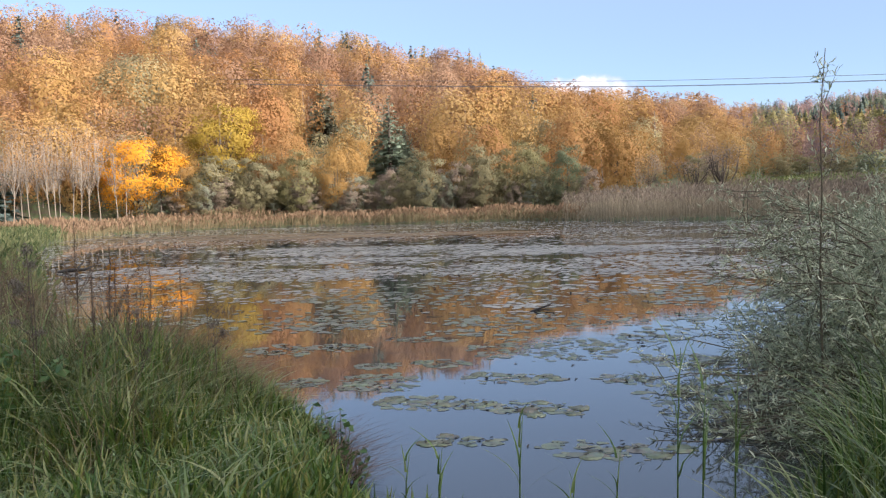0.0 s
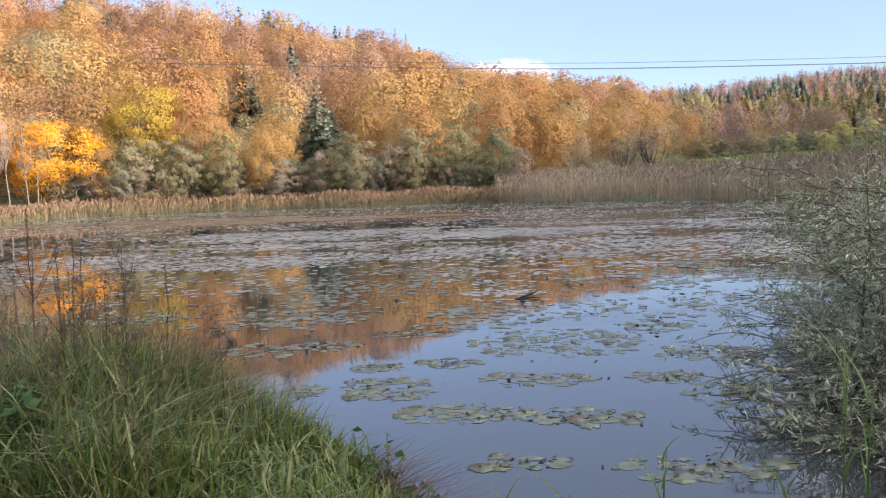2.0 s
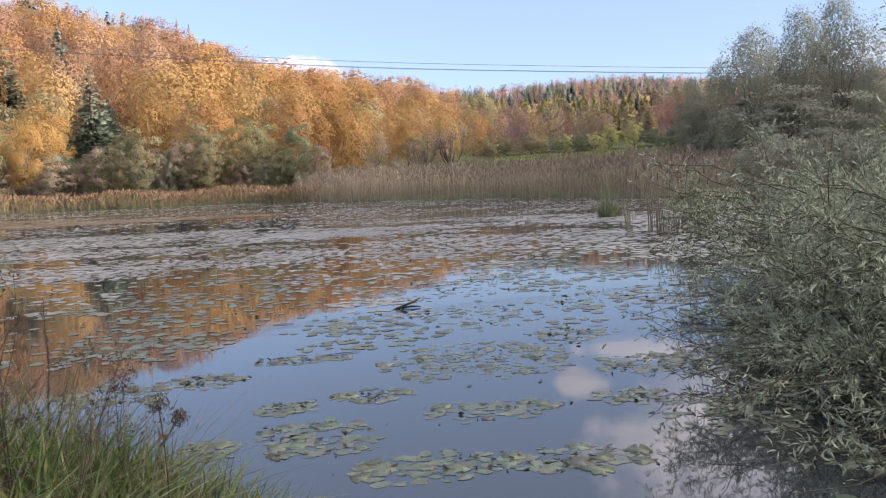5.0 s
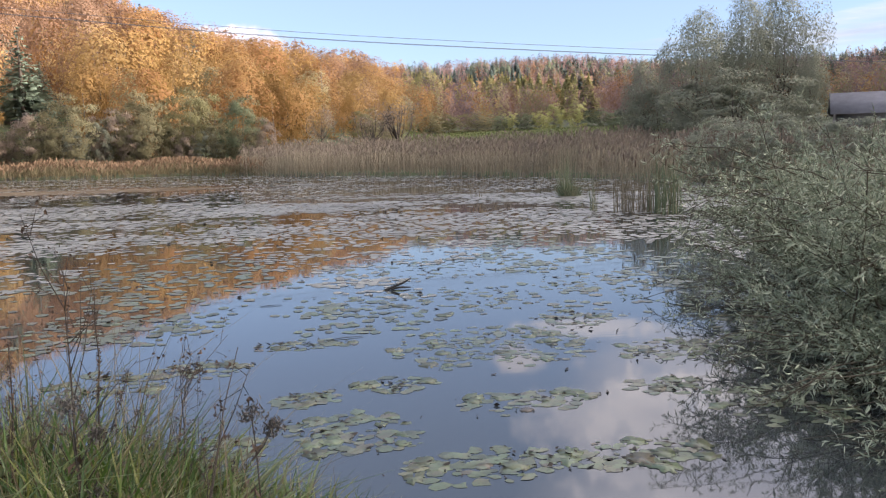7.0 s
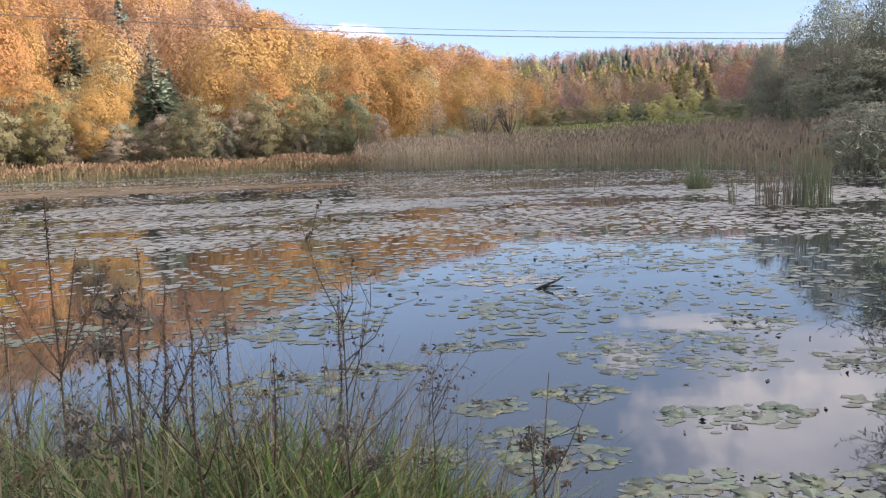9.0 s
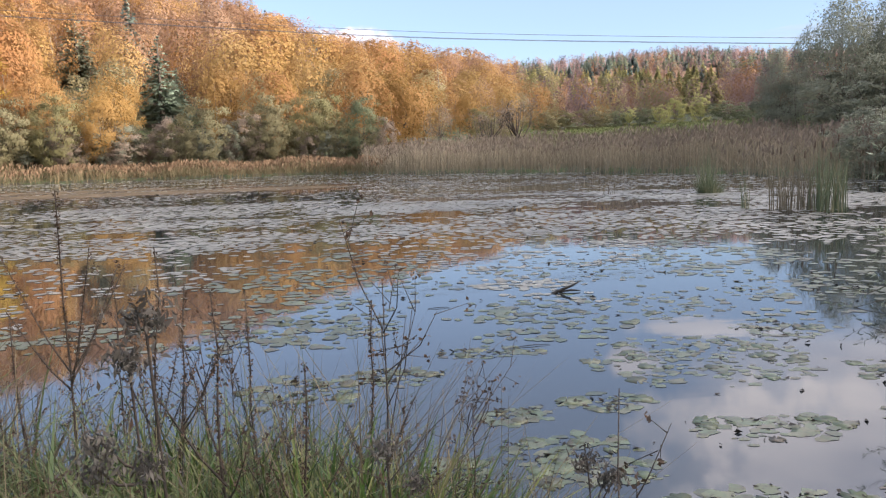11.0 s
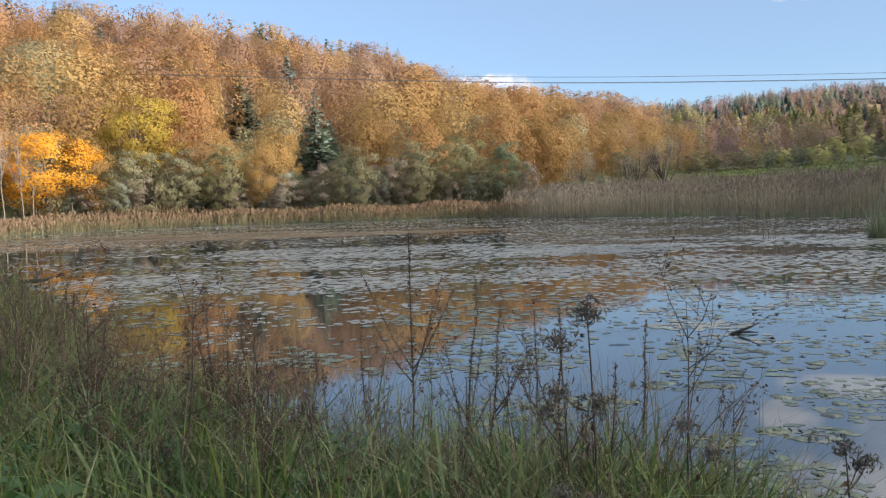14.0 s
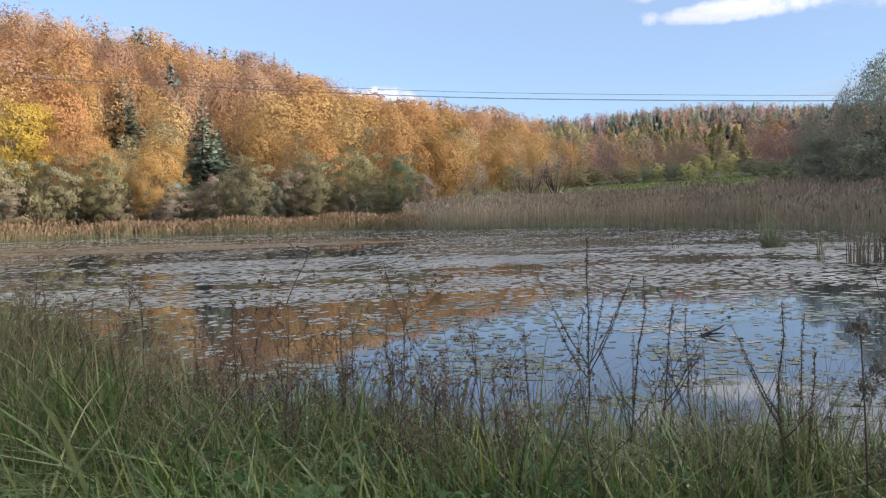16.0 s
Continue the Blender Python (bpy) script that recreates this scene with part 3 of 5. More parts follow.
KINDS = {
    "wide": broadleaf(1, 60, 210, 0.0115, (0.38, 0.38, 0.4), 0.14, 16, ragged=0.7, loose=0.5, full=0.84, shell=0.5, flat=0.6, reach=1.12),
    "shrub": broadleaf(3, 84, 140, 0.0155, (0.50, 0.50, 0.5), 0.02, 30, 0.010, ragged=0.8, loose=0.7, full=0.72, shell=0.3, flat=0.5, reach=1.25),
    "thin": broadleaf(4, 24, 90, 0.011, (0.30, 0.30, 0.4), 0.3, 12, 0.013),
    "alder": broadleaf(9, 54, 300, 0.0092, (0.36, 0.36, 0.42), 0.18, 26, 0.012, loose=0.45),
    "bare": bare(5, 14, 8), "spruce": conifer(6, 26, 0.026, 0.15), "spruce_slim": conifer(7, 28, 0.022, 0.11),
    "pole": broadleaf(8, 20, 26, 0.008, (0.13, 0.13, 0.3), 0.45, 18, 0.0052, sway=0.004)}
MESHES = {}


def tree(kind, bearing, distance, top, half, leaf, label, name="tree", category="tree", group="", bark=None, seed=0, place=None):
    """A tree whose top stands at the elevation top and whose crown spans half degrees to either side of the bearing."""
    bark = bark or M_BARK
    xy = at_bearing(bearing, distance) if place is None else np.array(place)
    z = float(land(xy)[0]) - 0.05
    tall = 1.7 + distance * math.tan(radians(top)) - z
    v = KINDS[kind][1].arrays()[0]
    own = np.percentile(np.abs(v[:, :2]), 96)
    tall /= max(1.0, np.percentile(v[:, 2], 99.5))
    wide = distance * math.tan(radians(half)) / (own * tall) if half else 1.0
    key = (kind, leaf.name, bark.name)
    if key not in MESHES:
        MESHES[key] = (KINDS[kind][0].mesh("trunk", bark, True), KINDS[kind][1].mesh("crown", leaf))
    ob = thing(name, (0, 0, 0), label, category, group)
    ob.matrix_basis = pose(*xy, z, 0, 0, seed * 77.0) @ Matrix.Diagonal((tall * wide, tall * wide, tall, 1))
    part("trunk", MESHES[key][0], None, ob)
    part("crown", MESHES[key][1], None, ob)
    return ob


EDGE = "trees along the far shore"
for kind, b, d, top, half, leaf, words in [
        ("wide", -35.7, 95, 5.6, 2.8, M_GOLD, "golden-yellow autumn tree at the pond's edge"),
        ("wide", -33.2, 99, 5.7, 1.5, M_YELLOW, "yellow autumn tree beside the golden one"),
        ("thin", -34.3, 97, 5.3, 1.0, M_LIME, "small yellow-green tree among golden ones"),
        ("wide", -30.0, 116, 8.1, 2.6, M_LIME, "tall broad tree with yellow-green autumn leaves"),
        ("shrub", -30.8, 97, 4.4, 2.2, M_OLIVE, "grey-olive willow thicket behind the reeds"),
        ("shrub", -27.4, 96, 4.4, 1.9, M_OLIVE, "grey-olive willow thicket behind the reeds"),
        ("shrub", -24.2, 98, 4.6, 1.7, M_SAGE, "yellowing bushy tree behind the reeds"),
        ("wide", -21.6, 101, 4.7, 1.6, M_YELLOW, "yellow autumn tree behind the reeds"),
        ("shrub", -20.0, 95, 2.3, 1.8, M_GREY, "low brown scrub behind the reeds"),
        ("spruce", -17.6, 126, 8.75, 1.35, M_FIR, "tall dark spruce standing out of the autumn wood"),
        ("spruce_slim", -16.5, 130, 6.6, 0.8, M_FIR, "dark spruce beside a taller one"),
        ("spruce", -22.6, 150, 10.0, 1.4, M_DUSTY, "grey-green spruce on the wooded slope"),
        ("spruce", -23.4, 222, 11.7, 0.75, M_DUSTY, "grey-green spruce high on the slope"),
        ("spruce", -24.5, 226, 11.3, 0.6, M_FIR, "dark spruce high on the slope"),
        ("spruce", -39.9, 236, 13.7, 0.8, M_DUSTY, "grey-green spruce high on the slope"),
        ("spruce", -11.8, 262, 11.9, 0.5, M_DUSTY, "grey-green spruce on the crest"),
        ("spruce", -11.0, 266, 11.5, 0.4, M_FIR, "dark spruce on the crest"),
        ("shrub", -17.6, 96, 3.2, 1.5, M_GREY, "brown leafless scrub behind the reeds"),
        ("shrub", -14.9, 98, 4.3, 1.9, M_OLIVE, "olive bushy tree behind the reeds"),
        ("shrub", -12.4, 97, 3.5, 1.5, M_GREY, "brown scrub behind the reeds"),
        ("shrub", -10.4, 97, 4.4, 1.9, M_OLIVE, "olive bushy tree behind the reeds"),
        ("shrub", -7.0, 96, 4.9, 1.9, M_SAGE, "pale yellow-green bushy tree behind the reeds"),
        ("shrub", -4.0, 92, 4.3, 1.6, M_GREEN, "dull green round tree behind the reeds"),
        ("wide", -0.6, 125, 5.6, 1.5, M_YELLOW, "yellow tree at the foot of the wood"),
        ("thin", 1.8, 112, 3.7, 1.0, M_GREY, "small grey-brown tree behind the reeds"),
        ("bare", 7.4, 84, 4.3, 1.7, M_GREY, "bare grey willow rising over the reeds"),
        ("bare", 5.6, 86, 3.5, 1.4, M_GREY, "small bare tree rising over the reeds"),
        ("wide", 4.2, 146, 4.4, 0.9, M_YELLOW, "golden tree at the foot of the wood"),
        ("wide", -25.6, 112, 6.0, 1.7, M_ORANGE, "orange autumn tree on the lower slope"),
        ("wide", -20.6, 112, 5.6, 1.4, M_YELLOW, "golden autumn tree on the lower slope"),
        ("wide", -12.9, 116, 6.3, 1.8, M_ORANGE, "orange autumn tree on the lower slope"),
        ("wide", -9.2, 118, 6.0, 1.6, M_YELLOW, "yellow autumn tree on the lower slope"),
        ("spruce", -46.0, 100, 8.0, 2.0, M_CONIFER, "dark spruce at the wood's edge"),
        ("wide", -43.5, 105, 6.0, 2.0, M_ORANGE, "orange autumn tree behind pale trunks"),
        ("wide", -39.5, 108, 5.8, 2.0, M_ORANGE, "orange autumn tree behind pale trunks"),
        ("spruce", -16.1, 200, 9.0, 0.55, M_FIR, "narrow dark spruce on the slope"),
        ("spruce", -5.4, 230, 7.3, 0.4, M_FIR, "narrow dark spruce on the slope")]:
    tree(kind, b, ashore(b, d, 6.5), top, half, leaf, words, group=EDGE, seed=b)
for n, (b, top) in enumerate([(-45.4, 5.0), (-44.8, 5.2), (-44.2, 4.7), (-43.6, 5.0), (-43.2, 5.3), (-42.2, 4.8), (-41.2, 5.5), (-39.5, 4.6), (-36.6, 4.8), (-42.8, 5.4), (-41.6, 5.0), (-40.9, 5.3), (-40.0, 5.6), (-39.0, 5.2), (-38.4, 6.0), (-37.3, 5.0)]):
    tree("pole", b, ashore(b, 93 + (n * 5) % 7, 4.5), top + 1.7, 0.9, M_GREY, "slender pale-barked tree, almost leafless, by the pond", group="pale trunks by the pond",
         bark=M_PALE, seed=n)
rng = np.random.default_rng(12)
for b in np.arange(-34, -1, 1.15):
    tree("shrub", b + rng.uniform(-0.3, 0.3), ashore(b, 80, 6.0) + rng.uniform(0, 3), rng.uniform(1.9, 3.2), rng.uniform(0.8, 1.3), (M_OLIVE, M_GREY, M_ALDER, M_OLIVE)[rng.integers(4)],
         "low grey-olive scrub crowding behind the reeds", "scrub_bush", "bush", "scrub behind the reeds", seed=b)
RIGHT = "grey-green trees on the far bank"
for kind, b, d, top, half, leaf in [("alder", 28.9, 70, 9.3, 2.6, M_ALDER), ("alder", 31.8, 71, 10.0, 2.3, M_ALDER), ("alder", 34.3, 73, 10.6, 2.4, M_ALDER),
                                    ("alder", 36.0, 70, 6.6, 1.2, M_ALDER), ("shrub", 31.5, 66, 5.0, 4.5, M_ALDER), ("alder", 25.2, 74, 6.2, 1.5, M_ALDER),
                                    ("shrub", 35.6, 64, 3.0, 1.2, M_ALDER), ("shrub", 26.5, 72, 4.4, 2.4, M_ALDER)]:
    tree(kind, b, d, top, half, leaf, "tall grey-green tree in shade beyond the reeds" if top > 6 else "shaded green thicket beyond the reeds", group=RIGHT, seed=b)
for b, d, top, half in ((31.0, 39, 2.0, 3.0), (34.2, 37, 2.3, 2.8), (37.6, 35, 1.7, 3.0), (41.5, 33, 1.9, 3.2), (45.5, 31, 2.6, 3.4)):
    tree("shrub", b, ashore(b, d, 0.6), top, half, M_ALDER, "grey-green willow bush on the side bank", "bush", "bush", "willow bushes on the side bank", seed=b)
for b, d, top, half, leaf in [(19.0, 218, 3.5, 0.75, M_PRIMROSE), (20.8, 220, 3.6, 0.7, M_PRIMROSE), (17.1, 216, 2.8, 0.8, M_GREEN), (14.8, 214, 2.7, 0.9, M_GREEN),
                              (13.4, 212, 3.0, 1.1, M_OLIVE), (6.8, 118, 2.5, 1.3, M_OLIVE), (5.0, 132, 3.4, 1.2, M_SAGE), (24.4, 150, 2.9, 1.5, M_GREEN), (18.0, 215, 2.95, 0.6, M_PRIMROSE), (15.9, 214, 2.95, 0.5, M_PRIMROSE), (22.4, 216, 3.0, 1.2, M_GREEN), (11.3, 208, 2.9, 1.1, M_SAGE), (9.8, 202, 2.8, 1.0, M_OLIVE)]:
    tree("shrub", b, d, top, half, leaf, "rounded yellow-green bush on the meadow's edge" if leaf is M_PRIMROSE else "rounded green bush on the meadow's edge",
         "bush", "bush", "bushes along the meadow", seed=b)

# the forest that covers the hills leaves room for the trees that stand out of it
CLEAR = [(-17.6, 126, 1.7), (-16.4, 130, 0.9), (-22.6, 150, 1.2), (-30.0, 116, 2.6), (-16.1, 200, 0.5), (-46, 100, 2.2), (-5.4, 230, 0.3), (2.0, 150, 0.4), (-23.4, 222, 0.7), (-24.5, 226, 0.5), (-39.9, 236, 0.7)]
rng = np.random.default_rng(11)
LOW = {"round": broadleaf(21, 15, 136, 0.0185, (0.34, 0.34, 0.4), 0.10, 3, 0.008, loose=0.2, full=1.3, shell=0.88),
       "broad": broadleaf(22, 16, 136, 0.0190, (0.40, 0.40, 0.4), 0.08, 3, 0.008, loose=0.2, full=1.3, shell=0.88),
       "upright": broadleaf(23, 13, 130, 0.0178, (0.25, 0.25, 0.4), 0.12, 3, 0.008, loose=0.2, full=1.3, shell=0.88),
       "far": broadleaf(24, 11, 74, 0.0265, (0.38, 0.38, 0.4), 0.1, 0, loose=0.2, full=1.3, shell=0.88),
       "distant": broadleaf(27, 8, 24, 0.050, (0.38, 0.38, 0.4), 0.1, 0, loose=0.2, full=1.3, shell=0.88),
       "spruce": conifer(25, 20, 0.052, 0.26), "far_spruce": conifer(26, 13, 0.075, 0.24)}
LOW = {k: tuple(b.arrays() for b in v) for k, v in LOW.items()}
FOREST = {n: Bag() for n in ("rust", "orange", "yellow", "olive", "green", "dull", "larch", "wood", "spruce")}


def grow(xy, bearing, r, foot, ridge, rng):
    up = (r - foot) / (ridge - foot)
    drift = noise.noise(Vector((xy[0] / 28, xy[1] / 28, 3.0)))
    pick = 0.12 + 0.76 * rng.uniform() + 0.75 * drift
    right = bearing > 4
    far = r > 215
    top = up > 0.93 and r > 150
    spruce = rng.uniform() < (0.8 if right and top else (0.75 if -23 < bearing < -8 else 0.1) if top else 0.42 if bearing > 9 and r > 300 else 0.035 if up > 0.3 else 0.0)
    wide_drift = noise.noise(Vector((xy[0] / 75, xy[1] / 75, 8.0)))
    deep = bearing > 8 and r > 200
    if deep and not top:
        # orange and yellow trees at the foot, a belt of larches; above, dark spruces and brown crowns dulled for shade
        spruce = rng.uniform() < np.clip(0.45 + 1.3 * wide_drift, 0.2, 0.85) * np.interp(r, [300, 380, 470], [0.0, 0.35, 1.0])
    larch = deep and not top and 255 < r < 440 and bearing < 22 and noise.noise(Vector((xy[0] / 40, xy[1] / 40, 5.0))) > -0.15
    if spruce or larch:
        kind, col = ("far_spruce" if far else "spruce"), "larch" if larch else "spruce"
        tall = rng.uniform(11.5, 15) if top and bearing < 4 else rng.uniform(10, 15.5)
    else:
        kind = "distant" if r > 300 else "far" if far else ("round", "broad", "upright")[rng.integers(3)]
        tall = rng.uniform(9.5, 15.5)
        if deep and r > 400:
            col = "rust" if pick + wide_drift > 0.85 else "dull" if pick > 0.2 else "green"
        elif deep:
            col = "rust" if pick > 0.72 else "dull" if pick > 0.36 else "orange" if pick > 0.22 else "olive"
        elif up < 0.14:
            col = "yellow" if pick > 0.62 else "orange" if pick > 0.36 else "olive" if pick > 0.12 else "rust"
            tall *= 0.8
        elif up < 0.4:
            col = "rust" if pick > 0.66 else "orange" if pick > 0.3 else "yellow" if pick > 0.0 else "olive"
        else:
            col = "rust" if pick > 0.44 else "orange" if pick > 0.05 else "yellow" if pick > -0.1 else "olive"
    if bearing > 5:
        tall *= np.interp(r, [220, 300], [1.0, 0.62])
    m = pose(xy[0], xy[1], float(land(xy)[0]) - 0.4, 0, 0, rng.uniform(0, 360)) @ Matrix.Diagonal((tall * rng.uniform(0.85, 1.15),) * 2 + (tall, 1))
    wood, crown = LOW[kind]
    if r < 190:
        FOREST["wood"].merge(wood, m)
    FOREST[col].merge(crown, m, float(np.clip(rng.normal(scale=0.24), -0.4, 0.4)))


for lo, hi, step in ((95, 215, 6.6), (215, 300, 8.0), (300, 680, 9.0)):
    for r in np.arange(lo, hi, step):
        for b in np.arange(-50, 45, math.degrees(step / r)):
            bb, rr = b + rng.uniform(-0.5, 0.5) * math.degrees(step / r), r + rng.uniform(-0.5, 0.5) * step
            top, foot, ridge, rise = [float(x) for x in hill(bb)]
            if foot + 3 < rr < ridge + 8 and bb < 52 and not any(abs(bb - b0) < w0 and d0 - 30 < rr < d0 + 5 for b0, d0, w0 in CLEAR):
                grow(at_bearing(bb, rr), bb, rr, foot, ridge, rng)
for name, mat, words in (("rust", M_RUST, "rust-brown autumn beech wood covering the hillside"), ("orange", M_ORANGE, "orange autumn trees scattered over the hillside"),
                         ("yellow", M_YELLOW, "yellow autumn trees scattered over the hillside"), ("olive", M_OLIVE, "olive-brown trees on the hillside"),
                         ("green", M_GREEN, "dull green trees on the far hill"), ("dull", M_DULL, "brown trees on the far hill, their colour dulled for shade"),
                         ("larch", M_LARCH, "yellowing larches on the far slope"), ("spruce", M_CONIFER, "dark spruces along the ridge and slope"),
                         ("wood", M_PALE, "grey trunks of the hillside wood")):
    stuff(name + "_forest" if name != "wood" else "forest_trunks", FOREST[name], mat, words, "forest")

# ---- meadow, reeds and shore plants ----
rng = np.random.default_rng(31)


def inside_band(n, x0, x1, y0, y1, lo, hi, rng, keep=None):
    """Random places whose distance from the pond's edge lies between lo and hi."""
    out = []
    while sum(len(o) for o in out) < n:
        p = np.c_[rng.uniform(x0, x1, 4 * n), rng.uniform(y0, y1, 4 * n)]
        s = shore_distance(p)
        ok = (s > lo) & (s < hi)
        if keep is not None:
            ok &= keep(p, s, rng)
        out.append(p[ok])
    return np.concatenate(out)[:n]


def reeds(n, where, tall, stem_mat, plume_mat, label, name, width=0.05, plume=0.32):
    p = where
    z = np.maximum(land(p), -0.25)
    h = tall * np.interp(p[:, 1], [30, 52, 62, 75], [0.70, 0.92, 0.95, 1.0]) * rng.uniform(0.72, 1.1, n) * (0.9 + 0.2 * np.sin(p[:, 0] * 0.5) * np.sin(p[:, 1] * 0.4))
    lean = rng.normal(scale=0.16, size=(n, 2)) + (0.08, 0)
    base = np.c_[p, z]
    stems, tops = Bag(), Bag()
    blades(stems, base, h, lean, np.full(n, width), rng, 2)
    side = base + np.c_[rng.normal(scale=0.1, size=(n, 2)), h * rng.uniform(0.2, 0.5, n)]
    blades(stems, side, h * rng.uniform(0.25, 0.45, n), rng.normal(scale=0.35, size=(n, 2)), np.full(n, width * 1.1), rng, 2)
    tip = base + np.c_[lean, h * 0.93]
    cards(tops, tip, plume * rng.uniform(0.6, 1.1, n), rng, 0.3, ways=np.c_[lean + rng.normal(scale=0.12, size=(n, 2)), np.full(n, 0.6)])
    ob = stuff(name, stems, stem_mat, label, "reeds")
    part("plume", tops, plume_mat, ob, "feathery brown seed plumes")


right_side = lambda p, s, rng: (p[:, 0] > -8.5) & (p[:, 1] > 34)
where = inside_band(11000, -9, 34, 34, 92, -0.8, 15, rng, right_side)
reeds(len(where), where, 2.9, M_REED, M_PLUME, "tall brown reed bed along the far shore", "reed_bed", 0.045, 0.22)
left_side = lambda p, s, rng: (p[:, 0] <= -6) & (p[:, 1] > 55)
where = inside_band(6500, -66, -5, 55, 98, -0.8, 5.5, rng, left_side)
reeds(len(where), where, 1.65, M_FRINGE, M_SHORE, "low tan reed fringe, greenish below, along the far shore", "reed_fringe", 0.05, 0.27)
near_left = lambda p, s, rng: (p[:, 0] < -9) & (p[:, 1] < 62)
where = inside_band(5000, -62, -9, 8, 62, -0.3, 6.0, rng, near_left)
reeds(len(where), where, 1.25, M_SEDGE, M_SEDGE, "tall faded sedge on the side bank", "bank_sedge", 0.03, 0.14)
east = lambda p, s, rng: (p[:, 0] > 4) & (p[:, 1] > 12) & (p[:, 1] < 40)
where = inside_band(3600, 4, 34, 12, 40, 0.0, 9, rng, east)
reeds(len(where), where, 1.7, M_CATTAIL, M_REED, "green and brown reeds on the side bank", "bank_reeds", 0.035, 0.16)

# the green meadow beyond the reed bed
n = 19000
b, d = rng.uniform(6.5, 30, n), rng.uniform(92, 226, n)
p = np.stack([CENTRE[0] + d * np.sin(np.radians(b)), CENTRE[1] + d * np.cos(np.radians(b))], -1)
meadow = Bag()
blades(meadow, np.c_[p, land(p)], rng.uniform(0.25, 0.6, n), rng.normal(scale=0.2, size=(n, 2)), np.full(n, 0.5), rng, 1)
stuff("meadow", meadow, M_FIELD, "green meadow sloping up beyond the reeds", "grass")

# ---- grass of the near bank ----
TRACK = np.array([(1.5, -1.6), (0.0, 0.0), (-0.67, 0.52), (-1.49, 1.06), (-2.14, 1.7), (-2.9, 2.2), (-3.5, 2.6), (-4.4, 2.7), (-5.2, 2.6), (-8, 1.5)])


def off_track(p):
    best = np.full(len(p), 9.0)
    for u, w in zip(TRACK[:-1], TRACK[1:]):
        d = w - u
        f = np.clip(((p - u) @ d) / (d @ d), 0, 1)
        best = np.minimum(best, np.linalg.norm(p - u - f[:, None] * d, axis=1))
    return best


def sward(n, x0, x1, y0, y1, lo, hi, tall, low, mat, name, label, width, seed, lean=0.45, keep=None, reach=0.72, droop=0.22):
    rng = np.random.default_rng(seed)

    def soft(q, s, rng):
        """Thins out towards the rim of the patch."""
        d = np.minimum(np.minimum(q[:, 0] - x0, x1 - q[:, 0]) + 0.25, hi - s)
        ok = rng.uniform(size=len(q)) < np.clip(d / 1.1, 0, 1)
        return ok if keep is None else ok & keep(q, s, rng)

    p = inside_band(n, x0, x1, y0, y1, lo, hi, rng, soft)
    tuft = np.array([noise.noise(Vector((x * 1.3, y * 1.3, seed))) for x, y in p])
    far = off_track(p)
    # the bank carries tall growth in the west and only short grass round the inlet
    rank = np.interp(p[:, 0], [-7.2, -6.4, -5.7, -3.7, -2.9, -2.4, 0.5, 1.1, 2.0], [1.05, 1.0, 0.9, 0.95, 0.55, 0.3, 0.3, 0.75, 0.9])
    h = np.minimum(low + (tall - low) * np.clip((far - 0.75) / 0.85, 0, 1), tall * rank) * (1 + 0.55 * tuft) * rng.uniform(0.5, 1.12, n)
    drift = np.stack([[noise.noise(Vector((x * 0.8, y * 0.8, 7.0))), noise.noise(Vector((x * 0.8, y * 0.8, 17.0)))] for x, y in p])
    way = (rng.normal(scale=0.85, size=(n, 2)) + drift * 0.7) * h[:, None] * lean * rng.uniform(0.5, 1.7, (n, 1))
    far_out = np.linalg.norm(way, axis=1)
    way *= np.minimum(1, reach * h / (far_out + 1e-6))[:, None]
    bag = Bag()
    blades(bag, np.c_[p, np.maximum(land(p), -0.06) - 0.02], h, way, width * rng.uniform(0.6, 1.3, n), rng, 2 if tall < 0.3 else 3 if n > 9000 else 4 if droop < 0.3 else 5, 2.1, droop)
    return stuff(name, bag, mat, label, "grass")


# the bank is open water-side round the small inlet
inlet = lambda p, s, rng: rng.uniform(size=len(p)) > np.interp(p[:, 0], [-2.1, -1.4, 0.6, 1.3], [0, 0.75, 0.75, 0])
sward(22000, -7.6, 1.2, 0.6, 8, -0.10, 2.4, 0.70, 0.2, M_GRASS, "bank_grass", "lush green grass on the near bank", 0.022, 41, keep=inlet)
sward(5500, -7.6, -1.8, 1.6, 8, -0.10, 2.4, 1.0, 0.34, M_BLADE, "arching_sedge", "broad arching yellow-green sedge blades on the bank", 0.025, 46, 1.2, keep=inlet, reach=0.95, droop=0.5)
sward(3500, -13, -7.4, 5, 15, -0.10, 2.6, 0.9, 0.5, M_GRASS, "side_bank_grass", "green grass on the side bank", 0.013, 45)
sward(9000, -10, -2.5, 2.5, 12, -0.12, 2.2, 0.84, 0.25, M_SEDGE, "bank_sedge_tufts", "faded yellow-brown sedge among the grass", 0.0085, 42, 0.55, keep=inlet)
sward(6000, -10, -2.6, 3, 12, -0.15, 1.7, 0.98, 0.3, M_STRAW, "dry_grass", "dry straw-coloured grass at the water's edge", 0.0060, 43, 0.5, keep=inlet)
sward(5200, 0.55, 5.5, 2.2, 9, -0.1, 2.5, 0.95, 0.55, M_GRASS, "willow_grass", "long grass under the willow", 0.017, 44, 0.6)

sward(26000, -12, 6, -4, 9, 0.0, 9.0, 0.26, 0.10, M_GRASS, "lawn", "short green grass of the path along the bank", 0.008, 47, 0.7)

sward(1500, 0.3, 2.8, 2.2, 6, -0.1, 2.0, 1.0, 0.6, M_BLADE, "willow_sedge", "broad bright green sedge blades under the willow", 0.022, 48, 0.9, reach=0.9, droop=0.45)

